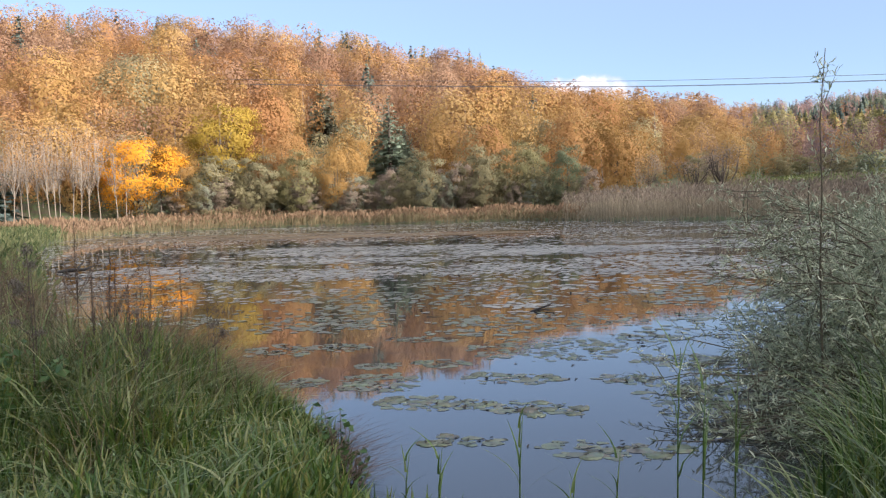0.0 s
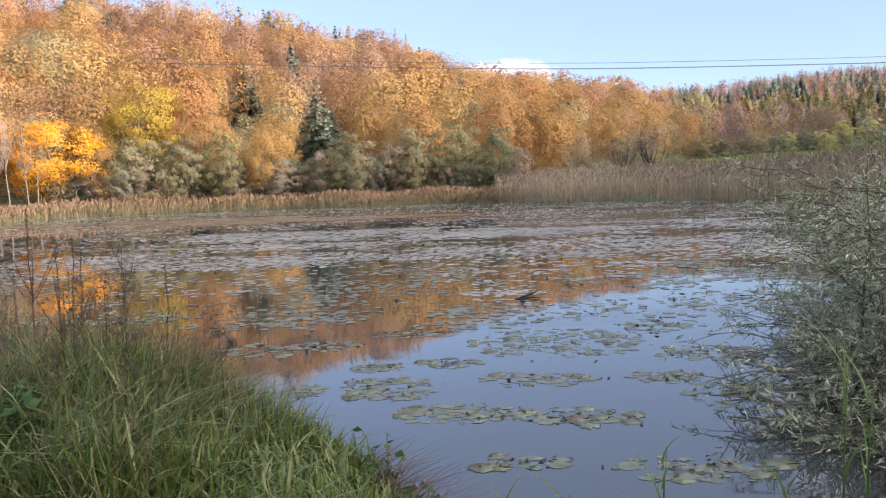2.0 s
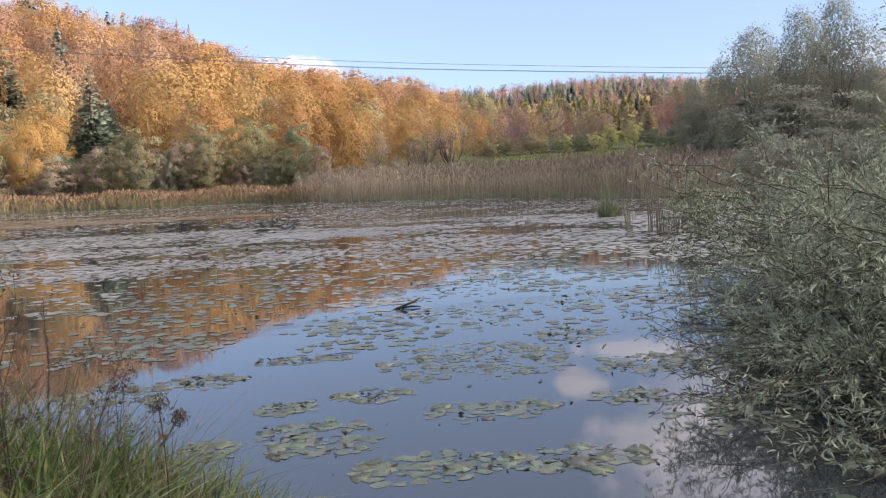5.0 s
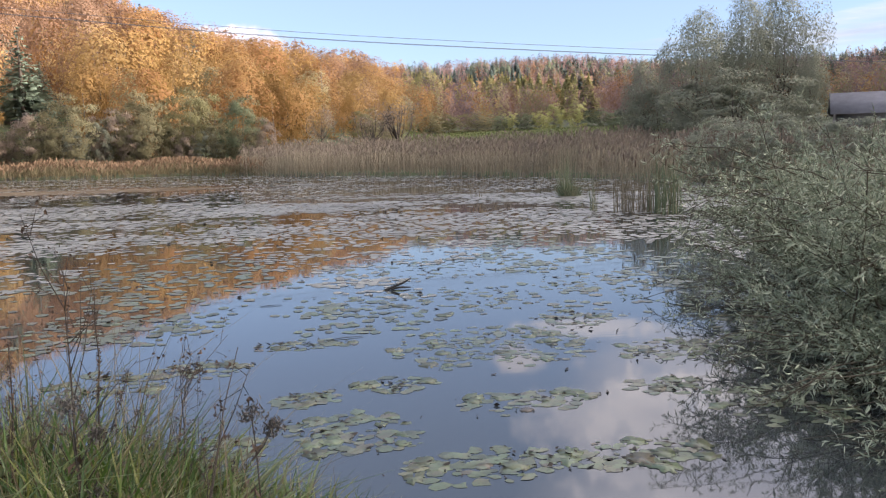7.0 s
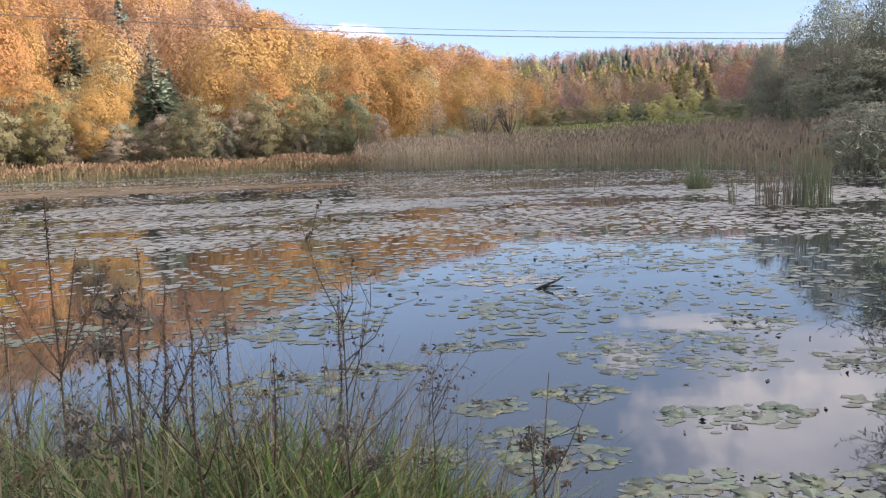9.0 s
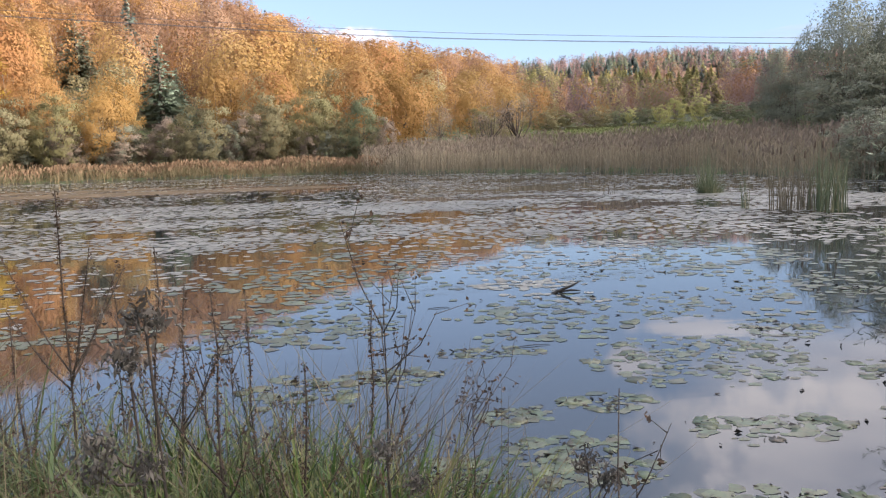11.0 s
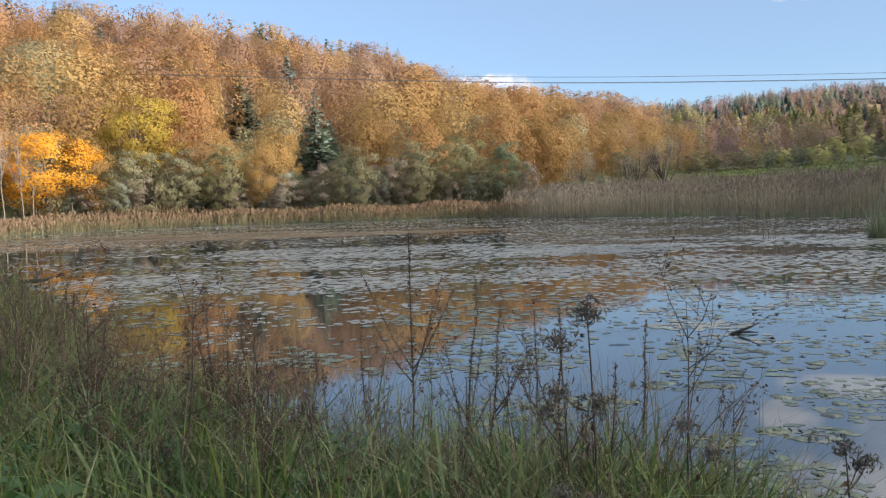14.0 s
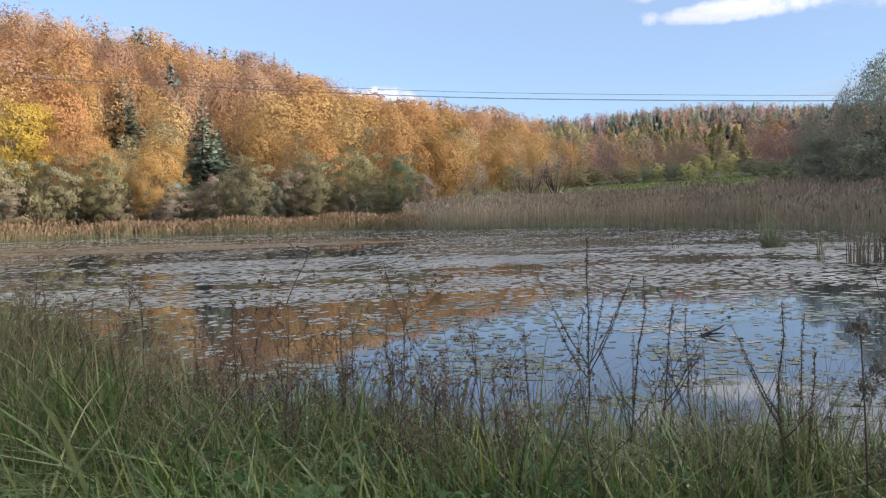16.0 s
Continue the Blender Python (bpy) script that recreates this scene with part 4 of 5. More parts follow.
# ---- lily pads ----
def pad_mesh(seed, r=1.0):
    """A round leaf with its notch and a nibbled rim, lying flat."""
    rng = np.random.default_rng(seed)
    n = 22
    a = np.linspace(0.14, 2 * np.pi - 0.14, n)
    rim = r * (1 + 0.08 * np.sin(3 * a + rng.uniform(0, 6)) + rng.normal(scale=0.075, size=n))
    for _ in range(4):
        rim[rng.integers(2, n - 2)] *= rng.uniform(0.45, 0.8)
    top = np.c_[np.cos(a) * rim, np.sin(a) * rim * 0.86, np.full(n, 0.010) + 0.006 * np.sin(2 * a + rng.uniform(0, 6))]
    v = np.concatenate([[(0.08, 0, 0.012)], top, top - (0, 0, 0.016)])
    t = [(0, i + 1, i + 2) for i in range(n - 1)]
    q = [(1 + i, 1 + n + i, 2 + n + i, 2 + i) for i in range(n - 1)]
    return Bag().add(v, q, t)


rng = np.random.default_rng(51)
PADS = [pad_mesh(60 + k) for k in range(5)]
PAD_MESHES = [b.mesh("lily_pad", M_PAD, False) for b in PADS]
# beds of pads: x, y, half width, half depth, count
BEDS = [(-1.05, 8.75, 0.95, 0.75, 26), (0.35, 8.2, 0.5, 0.35, 9), (1.75, 8.4, 0.7, 0.9, 24), (-0.15, 7.25, 0.3, 0.2, 5), (0.4, 6.7, 0.5, 0.5, 7),
        (-1.25, 7.15, 0.5, 0.25, 8), (-2.45, 6.85, 0.45, 0.4, 12), (-2.75, 7.6, 0.25, 0.2, 5), (-2.1, 7.75, 0.3, 0.2, 5), (-1.75, 6.15, 0.5, 0.25, 11),
        (-0.9, 6.1, 0.45, 0.22, 8), (-4.25, 8.3, 0.45, 0.45, 8), (-3.6, 8.6, 0.35, 0.3, 5), (-1.3, 10.9, 1.3, 0.9, 18), (-2.75, 9.2, 0.5, 0.2, 5),
        (1.3, 11.6, 1.0, 0.8, 14), (-0.6, 13.6, 2.0, 1.0, 18), (-4.5, 10.4, 1.0, 0.6, 9), (0.7, 5.7, 0.3, 0.25, 3), (-0.2, 5.1, 0.5, 0.2, 6),
        (-1.25, 5.15, 0.3, 0.15, 3), (2.3, 10.0, 0.5, 0.7, 9), (-3.2, 6.7, 0.25, 0.25, 5), (0.1, 9.6, 0.5, 0.4, 8)]
spots = []
for x, y, a, c, n in BEDS:
    for _ in range(n):
        t, f = rng.uniform(0, 6.3), math.sqrt(rng.uniform())
        p = np.array([x + math.cos(t) * a * f, y + math.sin(t) * c * f])
        r = rng.uniform(0.048, 0.105)
        if shore_distance(p[None])[0] < -0.12 and all(np.hypot(*(p - q)) > (r + s) * 0.31 for q, s in spots):
            spots.append((p, r))
spots = spots[:295]
for k, (p, r) in enumerate(spots):
    ob = new("lily_pad", PAD_MESHES[k % 5])
    ob.matrix_basis = pose(p[0], p[1], 0.0005 + 0.0025 * rng.uniform(), rng.uniform(-0.5, 0.5), rng.uniform(-0.5, 0.5), rng.uniform(0, 360)) @ Matrix.Diagonal((r, r, r, 1))
    tagged(ob, "yellowing green lily pad floating on the pond", "lily pad", "lily pads on the pond")

far, nearer = Bag(), Bag()
pads = [b.arrays() for b in PADS]
n = 90000
p = np.c_[rng.uniform(-56, 17, n), 9.5 + 78 * rng.uniform(size=n) ** 1.15]
middle = 42000
p = np.concatenate([p, np.c_[rng.uniform(-17, 12, middle), rng.uniform(9.5, 34, middle)]])
n += middle
s = shore_distance(p)
drift = np.array([noise.noise(Vector((x * 0.16, y * 0.33, 2.0))) + 0.6 * noise.noise(Vector((x * 0.6, y * 1.1, 5.0))) for x, y in p])
depth = p[:, 1]
chance = np.clip(0.2 + (depth - 10) / 34, 0.1, 0.42) + 0.85 * drift
beds = np.array([noise.noise(Vector((x * 0.75, y * 1.0, 9.0))) + 0.5 * noise.noise(Vector((x * 2.0, y * 2.6, 12.0))) for x, y in p])
chance = np.where(rng.uniform(size=n) < (depth - 11.5 + np.clip(-p[:, 0] - 2, 0, 3)) / 10, chance, np.clip(2.2 * (beds - 0.01), 0, 0.7))
ok = (s < -0.3) & (rng.uniform(size=n) < chance)
small_n = 7
ang = np.arange(small_n) * 2 * np.pi / small_n
for (x, y), d in zip(p[ok], depth[ok]):
    r = rng.uniform(0.08, 0.17) * np.interp(d, [9, 30], [0.5, 0.95])
    rr = r * rng.uniform(0.6, 1.15, small_n)
    rim = np.c_[x + rr * np.cos(ang), y + rr * np.sin(ang), 0.004 + 0.10 * r * min(1.0, d / 60) * rng.uniform(0, 1) ** 3 * (1 + np.sin(ang + rng.uniform(0, 6)))]
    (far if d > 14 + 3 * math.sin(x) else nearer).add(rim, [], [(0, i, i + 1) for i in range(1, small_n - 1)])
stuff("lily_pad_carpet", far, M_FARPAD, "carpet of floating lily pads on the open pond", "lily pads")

stuff("drifting_lily_pads", nearer, M_PAD, "loose beds of small yellow-green lily pads", "lily pads")

# smaller and broken leaves that fill the near beds
bits = Bag()
for x, y, a, c, n in BEDS:
    for _ in range(int(n * 9)):
        t, f = rng.uniform(0, 6.3), math.sqrt(rng.uniform()) * rng.uniform(0.8, 1.15)
        px, py, r = x + math.cos(t) * a * f, y + math.sin(t) * c * f, rng.uniform(0.018, 0.075)
        if shore_distance(np.array([[px, py]]))[0] < -0.1:
            rr = r * rng.uniform(0.5, 1.15, small_n)
            rim = np.c_[px + rr * np.cos(ang), py + rr * np.sin(ang) * rng.uniform(0.5, 1), np.full(small_n, 0.0012 + 0.002 * rng.uniform())]
            bits.add(rim, [], [(0, i, i + 1) for i in range(1, small_n - 1)])
stuff("broken_lily_pads", bits, M_PAD, "broken and half-rotten lily pads drifting in beds", "lily pads")

# curled dark leaves standing on the water among the pads
dark = Bag()
n = 380
p = np.c_[rng.uniform(-11, 6, n), 9.0 + 15 * rng.uniform(size=n)]
near_beds = [np.array([x, y]) + rng.normal(scale=(a * 0.48, c * 0.48), size=(24, 2)) for x, y, a, c, _ in BEDS]
p = np.concatenate([p] + near_beds)
p = p[shore_distance(p) < -0.3]
reach = rng.uniform(0.010, 0.030, len(p)) * np.interp(p[:, 1], [6, 14], [1.0, 1.9])
cards(dark, np.c_[p, 0.004 + reach * 0.2], reach, rng, 0.5, 0.88)
stuff("withered_leaves", dark, M_ROT, "withered dark leaves lying on the water", "leaves")

weed = Bag()
n = 3400
p = np.concatenate([np.c_[rng.normal(-21, 6.0, n), rng.normal(49.5, 1.3, n)], np.c_[rng.uniform(-46, -20, n // 2), rng.normal(56, 1.6, n // 2)]])
p = p[shore_distance(p) < -0.5]
for x, y in p:
    rr = rng.uniform(0.12, 0.4) * rng.uniform(0.5, 1.15, small_n)
    weed.add(np.c_[x + 1.6 * rr * np.cos(ang), y + rr * np.sin(ang), np.full(small_n, 0.004 + 0.008 * rng.uniform())], [], [(0, i, i + 1) for i in range(1, small_n - 1)])
stuff("floating_weed", weed, M_WEED, "brown mat of floating weed on the pond", "weed")

# ---- the log and other things in the water ----
log = thing("log", (-1.55, 11.83, 0.0), "broken dark wet branch sticking out of the water", "log")
bag = Bag()
tube(bag, [(-0.22, 0, -0.03), (-0.05, 0.0, 0.035), (0.1, 0.01, 0.085), (0.2, 0.01, 0.14)], [0.015, 0.018, 0.014, 0.005], 8)
part("stump_arm", bag, M_LOG, log, smooth=True)
bag = Bag()
tube(bag, [(-0.06, 0.02, 0.01), (0.08, 0.03, 0.025), (0.2, 0.03, 0.015)], [0.013, 0.014, 0.006], 8)
part("stub", bag, M_LOG, log, smooth=True)


def tussock(x, y, tall, wide, n, seed, mat, label, name="tussock"):
    rng = np.random.default_rng(seed)
    ob = thing(name, (x, y, 0), label, "tussock")
    a, r = rng.uniform(0, 6.3, n), wide * np.sqrt(rng.uniform(size=n))
    base = np.c_[np.cos(a) * r, np.sin(a) * r, np.full(n, -0.1)]
    bag = Bag()
    blades(bag, base, tall * rng.uniform(0.5, 1.1, n), base[:, :2] * 1.0 + rng.normal(scale=0.12, size=(n, 2)) * tall, np.full(n, 0.022), rng, 3)
    tagged(part("foliage", bag, mat, ob), kind="stuff")
    return ob


tussock(7.55, 30.2, 0.7, 0.40, 420, 71, M_CATTAIL, "small sedge tussock standing in the water")
ob = tussock(7.5, 30.4, 1.9, 0.26, 90, 72, M_CATTAIL, "thin pale sapling and reeds on the tussock", "reed_clump")


def cattails(x, y, tall, wide, n, heads, seed, mat, label):
    rng = np.random.default_rng(seed)
    ob = thing("cattail_clump", (x, y, 0), label, "cattails", "cattails in the pond")
    a, r = rng.uniform(0, 6.3, n), wide * np.sqrt(rng.uniform(size=n))
    base = np.c_[np.cos(a) * r * 1.3, np.sin(a) * r * 0.7, np.full(n, -0.1)]
    bag = Bag()
    blades(bag, base, tall * rng.uniform(0.6, 1.08, n), rng.normal(scale=0.13, size=(n, 2)) * tall, np.full(n, 0.024), rng, 3, 2.2)
    tagged(part("foliage", bag, mat, ob), kind="stuff")
    for k in range(heads):
        q = np.array([rng.uniform(-1, 1) * wide, rng.uniform(-0.5, 0.5) * wide, 0.0])
        lean, h = rng.normal(scale=0.08, size=2), tall * rng.uniform(0.75, 0.98)
        bag = Bag()
        tube(bag, [q - (0, 0, 0.1), q + (*(lean * 0.5), h * 0.5), q + (*lean, h)], [0.008, 0.007, 0.005], 5)
        part("stem", bag, M_STRAW, ob)
        bag = Bag()
        t = q + (*lean, h)
        tube(bag, [t, t + (0, 0, 0.02), t + (0, 0, 0.17), t + (0, 0, 0.19)], [0.005, 0.018, 0.018, 0.004], 7)
        part("seed_head", bag, M_DEAD, ob, "dark brown velvety seed head")
    return ob


cattails(7.2, 21.7, 2.0, 0.45, 90, 7, 81, M_CATTAIL, "green and straw cattail clump standing in the pond")
cattails(6.5, 22.0, 1.6, 0.55, 110, 3, 82, M_REED, "straw-coloured cattails standing in the pond")
cattails(6.9, 21.1, 1.6, 0.3, 50, 2, 83, M_CATTAIL, "green cattail clump at the pond's edge")
cattails(5.6, 22.9, 1.15, 0.12, 16, 0, 84, M_CATTAIL, "few thin cattail blades in the pond")
cattails(4.3, 31.5, 0.7, 0.25, 12, 0, 85, M_STRAW, "few thin stalks in the pond")


# ---- the willow on the near bank ----
def leaf_rows(bag, start, end, n, length, rng, droop=0.25):
    """Narrow leaves along a twig."""
    f = rng.uniform(0.1, 1.0, n)[:, None]
    p = start + (end - start) * f
    d = unit(end - start)
    way = unit(d * 0.75 + rng.normal(scale=0.55, size=(n, 3)) - (0, 0, droop))
    size = length * rng.uniform(0.65, 1.15, n)
    cards(bag, p + way * size[:, None] * 0.6, size * 0.55, rng, 0.17, ways=way)


def willow(base, seed, stems=116, long=1.0, shoots=True):
    rng = np.random.default_rng(seed)
    ob = thing("willow_bush", base, "grey-green willow bush leaning over the water", "willow", "willows on the bank")
    leaves = Bag()

    def stem(root, d, reach, droop, twigs, n, thick=0.016, spread=0.62):
        bag = Bag()
        side = math.hypot(d[0], d[1])
        pts = [root + d * reach * f + np.array([0, 0, -droop * f * f * side]) + rng.normal(scale=0.04, size=3) * f for f in np.linspace(0, 1, 6)]
        pts = [np.array([p[0], p[1], max(p[2], -0.02)]) for p in pts]
        tube(bag, pts, np.linspace(thick, 0.003, 6), 5)
        for _ in range(twigs):
            f = rng.uniform(0.2, 1.0) * 5
            i = min(4, int(f))
            p = pts[i] + (pts[i + 1] - pts[i]) * (f - i)
            q = p + unit(unit(pts[-1] - pts[0]) * 0.7 + rng.normal(scale=0.6, size=3) + (0, 0, 0.15)) * rng.uniform(0.25, spread)
            q[2] = max(q[2], -0.04)
            tube(bag, [p, (p + q) / 2 + rng.normal(scale=0.02, size=3), q], [0.004, 0.0028, 0.0012], 3)
            leaf_rows(leaves, p, q, n, 0.072, rng)
        part("stem", bag, M_TWIG, ob)

    for k in range(stems):
        a, up = rng.uniform(0, 2 * np.pi), rng.uniform(0.3, 1.35)
        out = np.array([math.cos(a), math.sin(a), 0])
        root = out * rng.uniform(0.0, 1.0) * (0.7, 1.2, 1) + (0.35, 0, 0)
        d = np.array([out[0] * math.cos(up), out[1] * math.cos(up), math.sin(up)])
        reach = rng.uniform(1.1, 1.75) * (1 + 0.25 * math.sin(up)) * np.interp(out[0], [-1, 0.2], [0.72, 1.0])
        stem(root, d, reach * long, 0.42, 16, 32)
    # tall shoots with few leaves
    for x, y, h in ((-0.76, -0.38, 2.75), (0.1, -0.3, 2.4), (0.3, 0.2, 2.4), (0.6, -0.6, 2.3), (0.0, 0.6, 2.2), (-0.7, 0.5, 1.9), (0.9, 0.2, 2.3)) if shoots else ():
        stem(np.array([x, y, 0]), unit(np.array([0.03 * math.sin(9 * x), 0.04 * math.cos(7 * y), 1.0])), h, 0.0, 16, 13, 0.012, 0.32)
    # boughs that hang out over the water
    for k in range(16):
        a = rng.uniform(1.9, 3.9)
        d = unit(np.array([math.cos(a), math.sin(a) * 0.8, rng.uniform(0.02, 0.35)]))
        stem(np.array([-0.5, rng.uniform(-1.0, 1.2), 0.15]), d, rng.uniform(0.9, 1.7), 0.3, 7, 9, 0.010, 0.42)
    # low boughs that trail far out over the water on the inlet's side
    for k in range(16 if shoots else 0):
        a = rng.uniform(2.75, 3.65)
        d = unit(np.array([math.cos(a), math.sin(a), rng.uniform(0.0, 0.16)]))
        stem(np.array([-0.5, rng.uniform(-1.5, -0.2), 0.06]), d, rng.uniform(0.8, 1.5), 0.2, 9, 12, 0.009, 0.34)
    # thin boughs that reach out at the height of the eye
    for k in range(12 if shoots else 0):
        a = rng.uniform(2.5, 3.9)
        d = unit(np.array([math.cos(a), math.sin(a) * 0.7, rng.uniform(0.15, 0.7)]))
        stem(np.array([-0.35, rng.uniform(-0.7, 0.6), rng.uniform(0.6, 1.35)]), d, rng.uniform(0.55, 1.0), 0.15, 6, 11, 0.007, 0.34)
    # sprays that lean out at head height over the pond
    for k in range(0 if shoots else 20):
        d = unit(np.array([-1.0, rng.uniform(-0.5, 0.35), rng.uniform(0.05, 0.5)]))
        stem(np.array([-0.9, rng.uniform(-0.9, 0.7), rng.uniform(0.7, 1.5)]), d, rng.uniform(0.8, 1.45), 0.25, 8, 12, 0.008, 0.4)
    part("foliage", leaves, M_WILLOW, ob, "narrow grey-green willow leaves")
    return ob


willow((2.1, 6.75, 0.02), 91)
willow((3.0, 9.2, 0.0), 92, 92, 1.22, False)

# ---- wires over the valley ----
for dz, dy in ((-0.45, 0.0), (0.45, 0.4), (-0.1, 3.0)):
    x = np.linspace(-200, 110, 40)
    z = np.interp(x, [-200, -85, -19, 0, 56, 110], [38.0, 27.3, 21.8, 20.3, 17.9, 16.5])
    for _ in range(6):
        z[1:-1] = (z[:-2] + 2 * z[1:-1] + z[2:]) / 4
    bag = Bag()
    tube(bag, np.c_[x, 128 - 0.013 * (x + 200) + dy, z + dz], np.full(len(x), 0.035), 5)
    ob = part("power_line", bag, M_WIRE, smooth=True)
    tagged(ob, "thin dark power line strung across the valley", "power line", "power lines over the valley")

# a pale dead trunk against the wood
ob = thing("dead_tree", (*at_bearing(2.0, 150), float(land(at_bearing(2.0, 150))[0]) - 0.2), "pale bare trunk standing against the autumn wood", "dead tree")
bag = Bag()
tube(bag, [(0, 0, 0), (0.1, 0, 6), (0.05, 0, 13.2)], [0.2, 0.15, 0.06], 6)
part("trunk", bag, M_PALE, ob, smooth=True)
for k in range(7):
    bag = Bag()
    z, a = 6 + k, k * 2.1
    tube(bag, [(0.08, 0, z), (0.08 + 0.5 * math.cos(a), 0.5 * math.sin(a), z + 0.3), (0.08 + 0.8 * math.cos(a), 0.8 * math.sin(a), z + 0.9)], [0.05, 0.035, 0.01], 4)
    part("limb", bag, M_PALE, ob)

# ---- barn beyond the trees ----
spot = at_bearing(42.0, 78)
barn = thing("barn", (*spot, float(land(spot)[0])), "low grey-roofed barn beyond the willows", "barn", turn=-35)


def box(bag, x0, x1, y0, y1, z0, z1):
    v = [(x, y, z) for z in (z0, z1) for x, y in ((x0, y0), (x1, y0), (x1, y1), (x0, y1))]
    return bag.add(v, [(0, 3, 2, 1), (4, 5, 6, 7), (0, 1, 5, 4), (1, 2, 6, 5), (2, 3, 7, 6), (3, 0, 4, 7)])


for wall in ((-6, 6, -3, -2.85), (-6, 6, 2.85, 3), (-6, -5.85, -2.85, 2.85), (5.85, 6, -2.85, 2.85)):
    part("wall", box(Bag(), *wall, 0, 2.6), M_BOARD, barn)
for side in (-1, 1):
    v = [(-6.5, side * 3.5, 2.45), (6.5, side * 3.5, 2.45), (6.5, 0, 4.3), (-6.5, 0, 4.3)]
    v += [(x, y, z + 0.14) for x, y, z in v]
    part("roof_slope", Bag().add(v, [(0, 1, 2, 3), (4, 5, 6, 7), (0, 1, 5, 4), (1, 2, 6, 5), (2, 3, 7, 6), (3, 0, 4, 7)]), M_ROOF, barn)
part("door", box(Bag(), -1.1, 1.1, -3.06, -3.0, 0.05, 2.2), M_ROOF, barn, "dark boarded barn door")


# ---- dead stalks and herbs on the near bank ----
def foot(x, y):
    return float(max(land((x, y))[0], -0.05))


def seeds(bag, pts, n, size, rng, reach=0.012):
    """Small dry husks round a stem."""
    pts = np.asarray(pts)
    f = rng.uniform(0, len(pts) - 1.001, n)
    i = f.astype(int)
    c = pts[i] + (pts[i + 1] - pts[i]) * (f - i)[:, None]
    cards(bag, c + unit(rng.normal(size=(n, 3))) * reach, size * rng.uniform(0.6, 1.3, n), rng, 0.6)


def spike(x, y, top, seed, branches=3, group="dead flower spikes on the bank"):
    """A withered spike of seed husks with side spikes."""
    rng = np.random.default_rng(seed)
    z = foot(x, y)
    h = top - z
    ob = thing("dead_flower_spike", (x, y, z - 0.02), "withered brown flower spike set with dry husks", "dead plant", group)
    lean = rng.normal(scale=0.05, size=2)
    main = [np.array([lean[0] * f * h + rng.normal(scale=0.006), lean[1] * f * h + rng.normal(scale=0.006), h * f]) for f in np.linspace(0, 1, 9)]
    bag = Bag()
    tube(bag, main, np.linspace(0.0062, 0.0018, 9), 5)
    part("stem", bag, M_STEM, ob)
    bag = Bag()
    seeds(bag, main[4:], int(230 * h), 0.0052, rng, 0.009)
    tagged(part("seed_spike", bag, M_DEAD, ob, "dark dry husks"), kind="stuff")
    for k in range(branches):
        f = rng.uniform(0.35, 0.62)
        p = np.array([lean[0] * f * h, lean[1] * f * h, h * f])
        a, l = rng.uniform(0, 6.3), rng.uniform(0.15, 0.36) * h
        d = np.array([math.cos(a) * 0.38, math.sin(a) * 0.38, 0.92])
        pts = [p + d * l * g + np.array([math.cos(a), math.sin(a), 0]) * 0.05 * math.sqrt(g) for g in np.linspace(0, 1, 5)]
        bag = Bag()
        tube(bag, [p] + pts[1:], np.linspace(0.0035, 0.0012, 5), 4)
        twig = part("branch", bag, M_STEM, ob)
        bag = Bag()
        seeds(bag, pts[1:], int(230 * l) + 8, 0.0048, rng, 0.008)
        tagged(part("seed_spike", bag, M_DEAD, twig), kind="stuff")
    return ob


for k, (x, y, top, n) in enumerate([(-4.52, 5.3, 1.66, 5), (-4.34, 5.38, 1.46, 5), (-4.22, 5.3, 1.34, 3), (-3.85, 4.7, 1.41, 3), 
                                    (-3.72, 4.82, 1.18, 4), (-3.95, 5.4, 1.28, 1), (-3.55, 5.25, 1.27, 4), 
                                    (-6.2, 5.5, 1.42, 2), (-5.45, 5.8, 1.24, 3), (-5.71, 5.9, 1.30, 3), (-4.9, 5.4, 1.06, 4), (-4.72, 5.45, 1.2, 3),
                                    (-7.1, 6.3, 1.3, 3), (-6.6, 6.2, 1.2, 2), (-5.1, 5.5, 1.1, 3), (-8.4, 8.0, 1.35, 3), (-7.7, 7.2, 1.25, 2)]):
    spike(x, y, top, 200 + k, n)


def withered_head(bag, p, r, rng):
    """A drooping tuft of dead leaves and down."""
    n = 170
    c = p + rng.normal(scale=r * 0.5, size=(n, 3)) * (1, 1, 0.8) - (0, 0, r * 0.3)
    cards(bag, c, r * rng.uniform(0.1, 0.36, n), rng, 0.3, ways=rng.normal(size=(n, 3)) * (0.6, 0.6, 1.0))


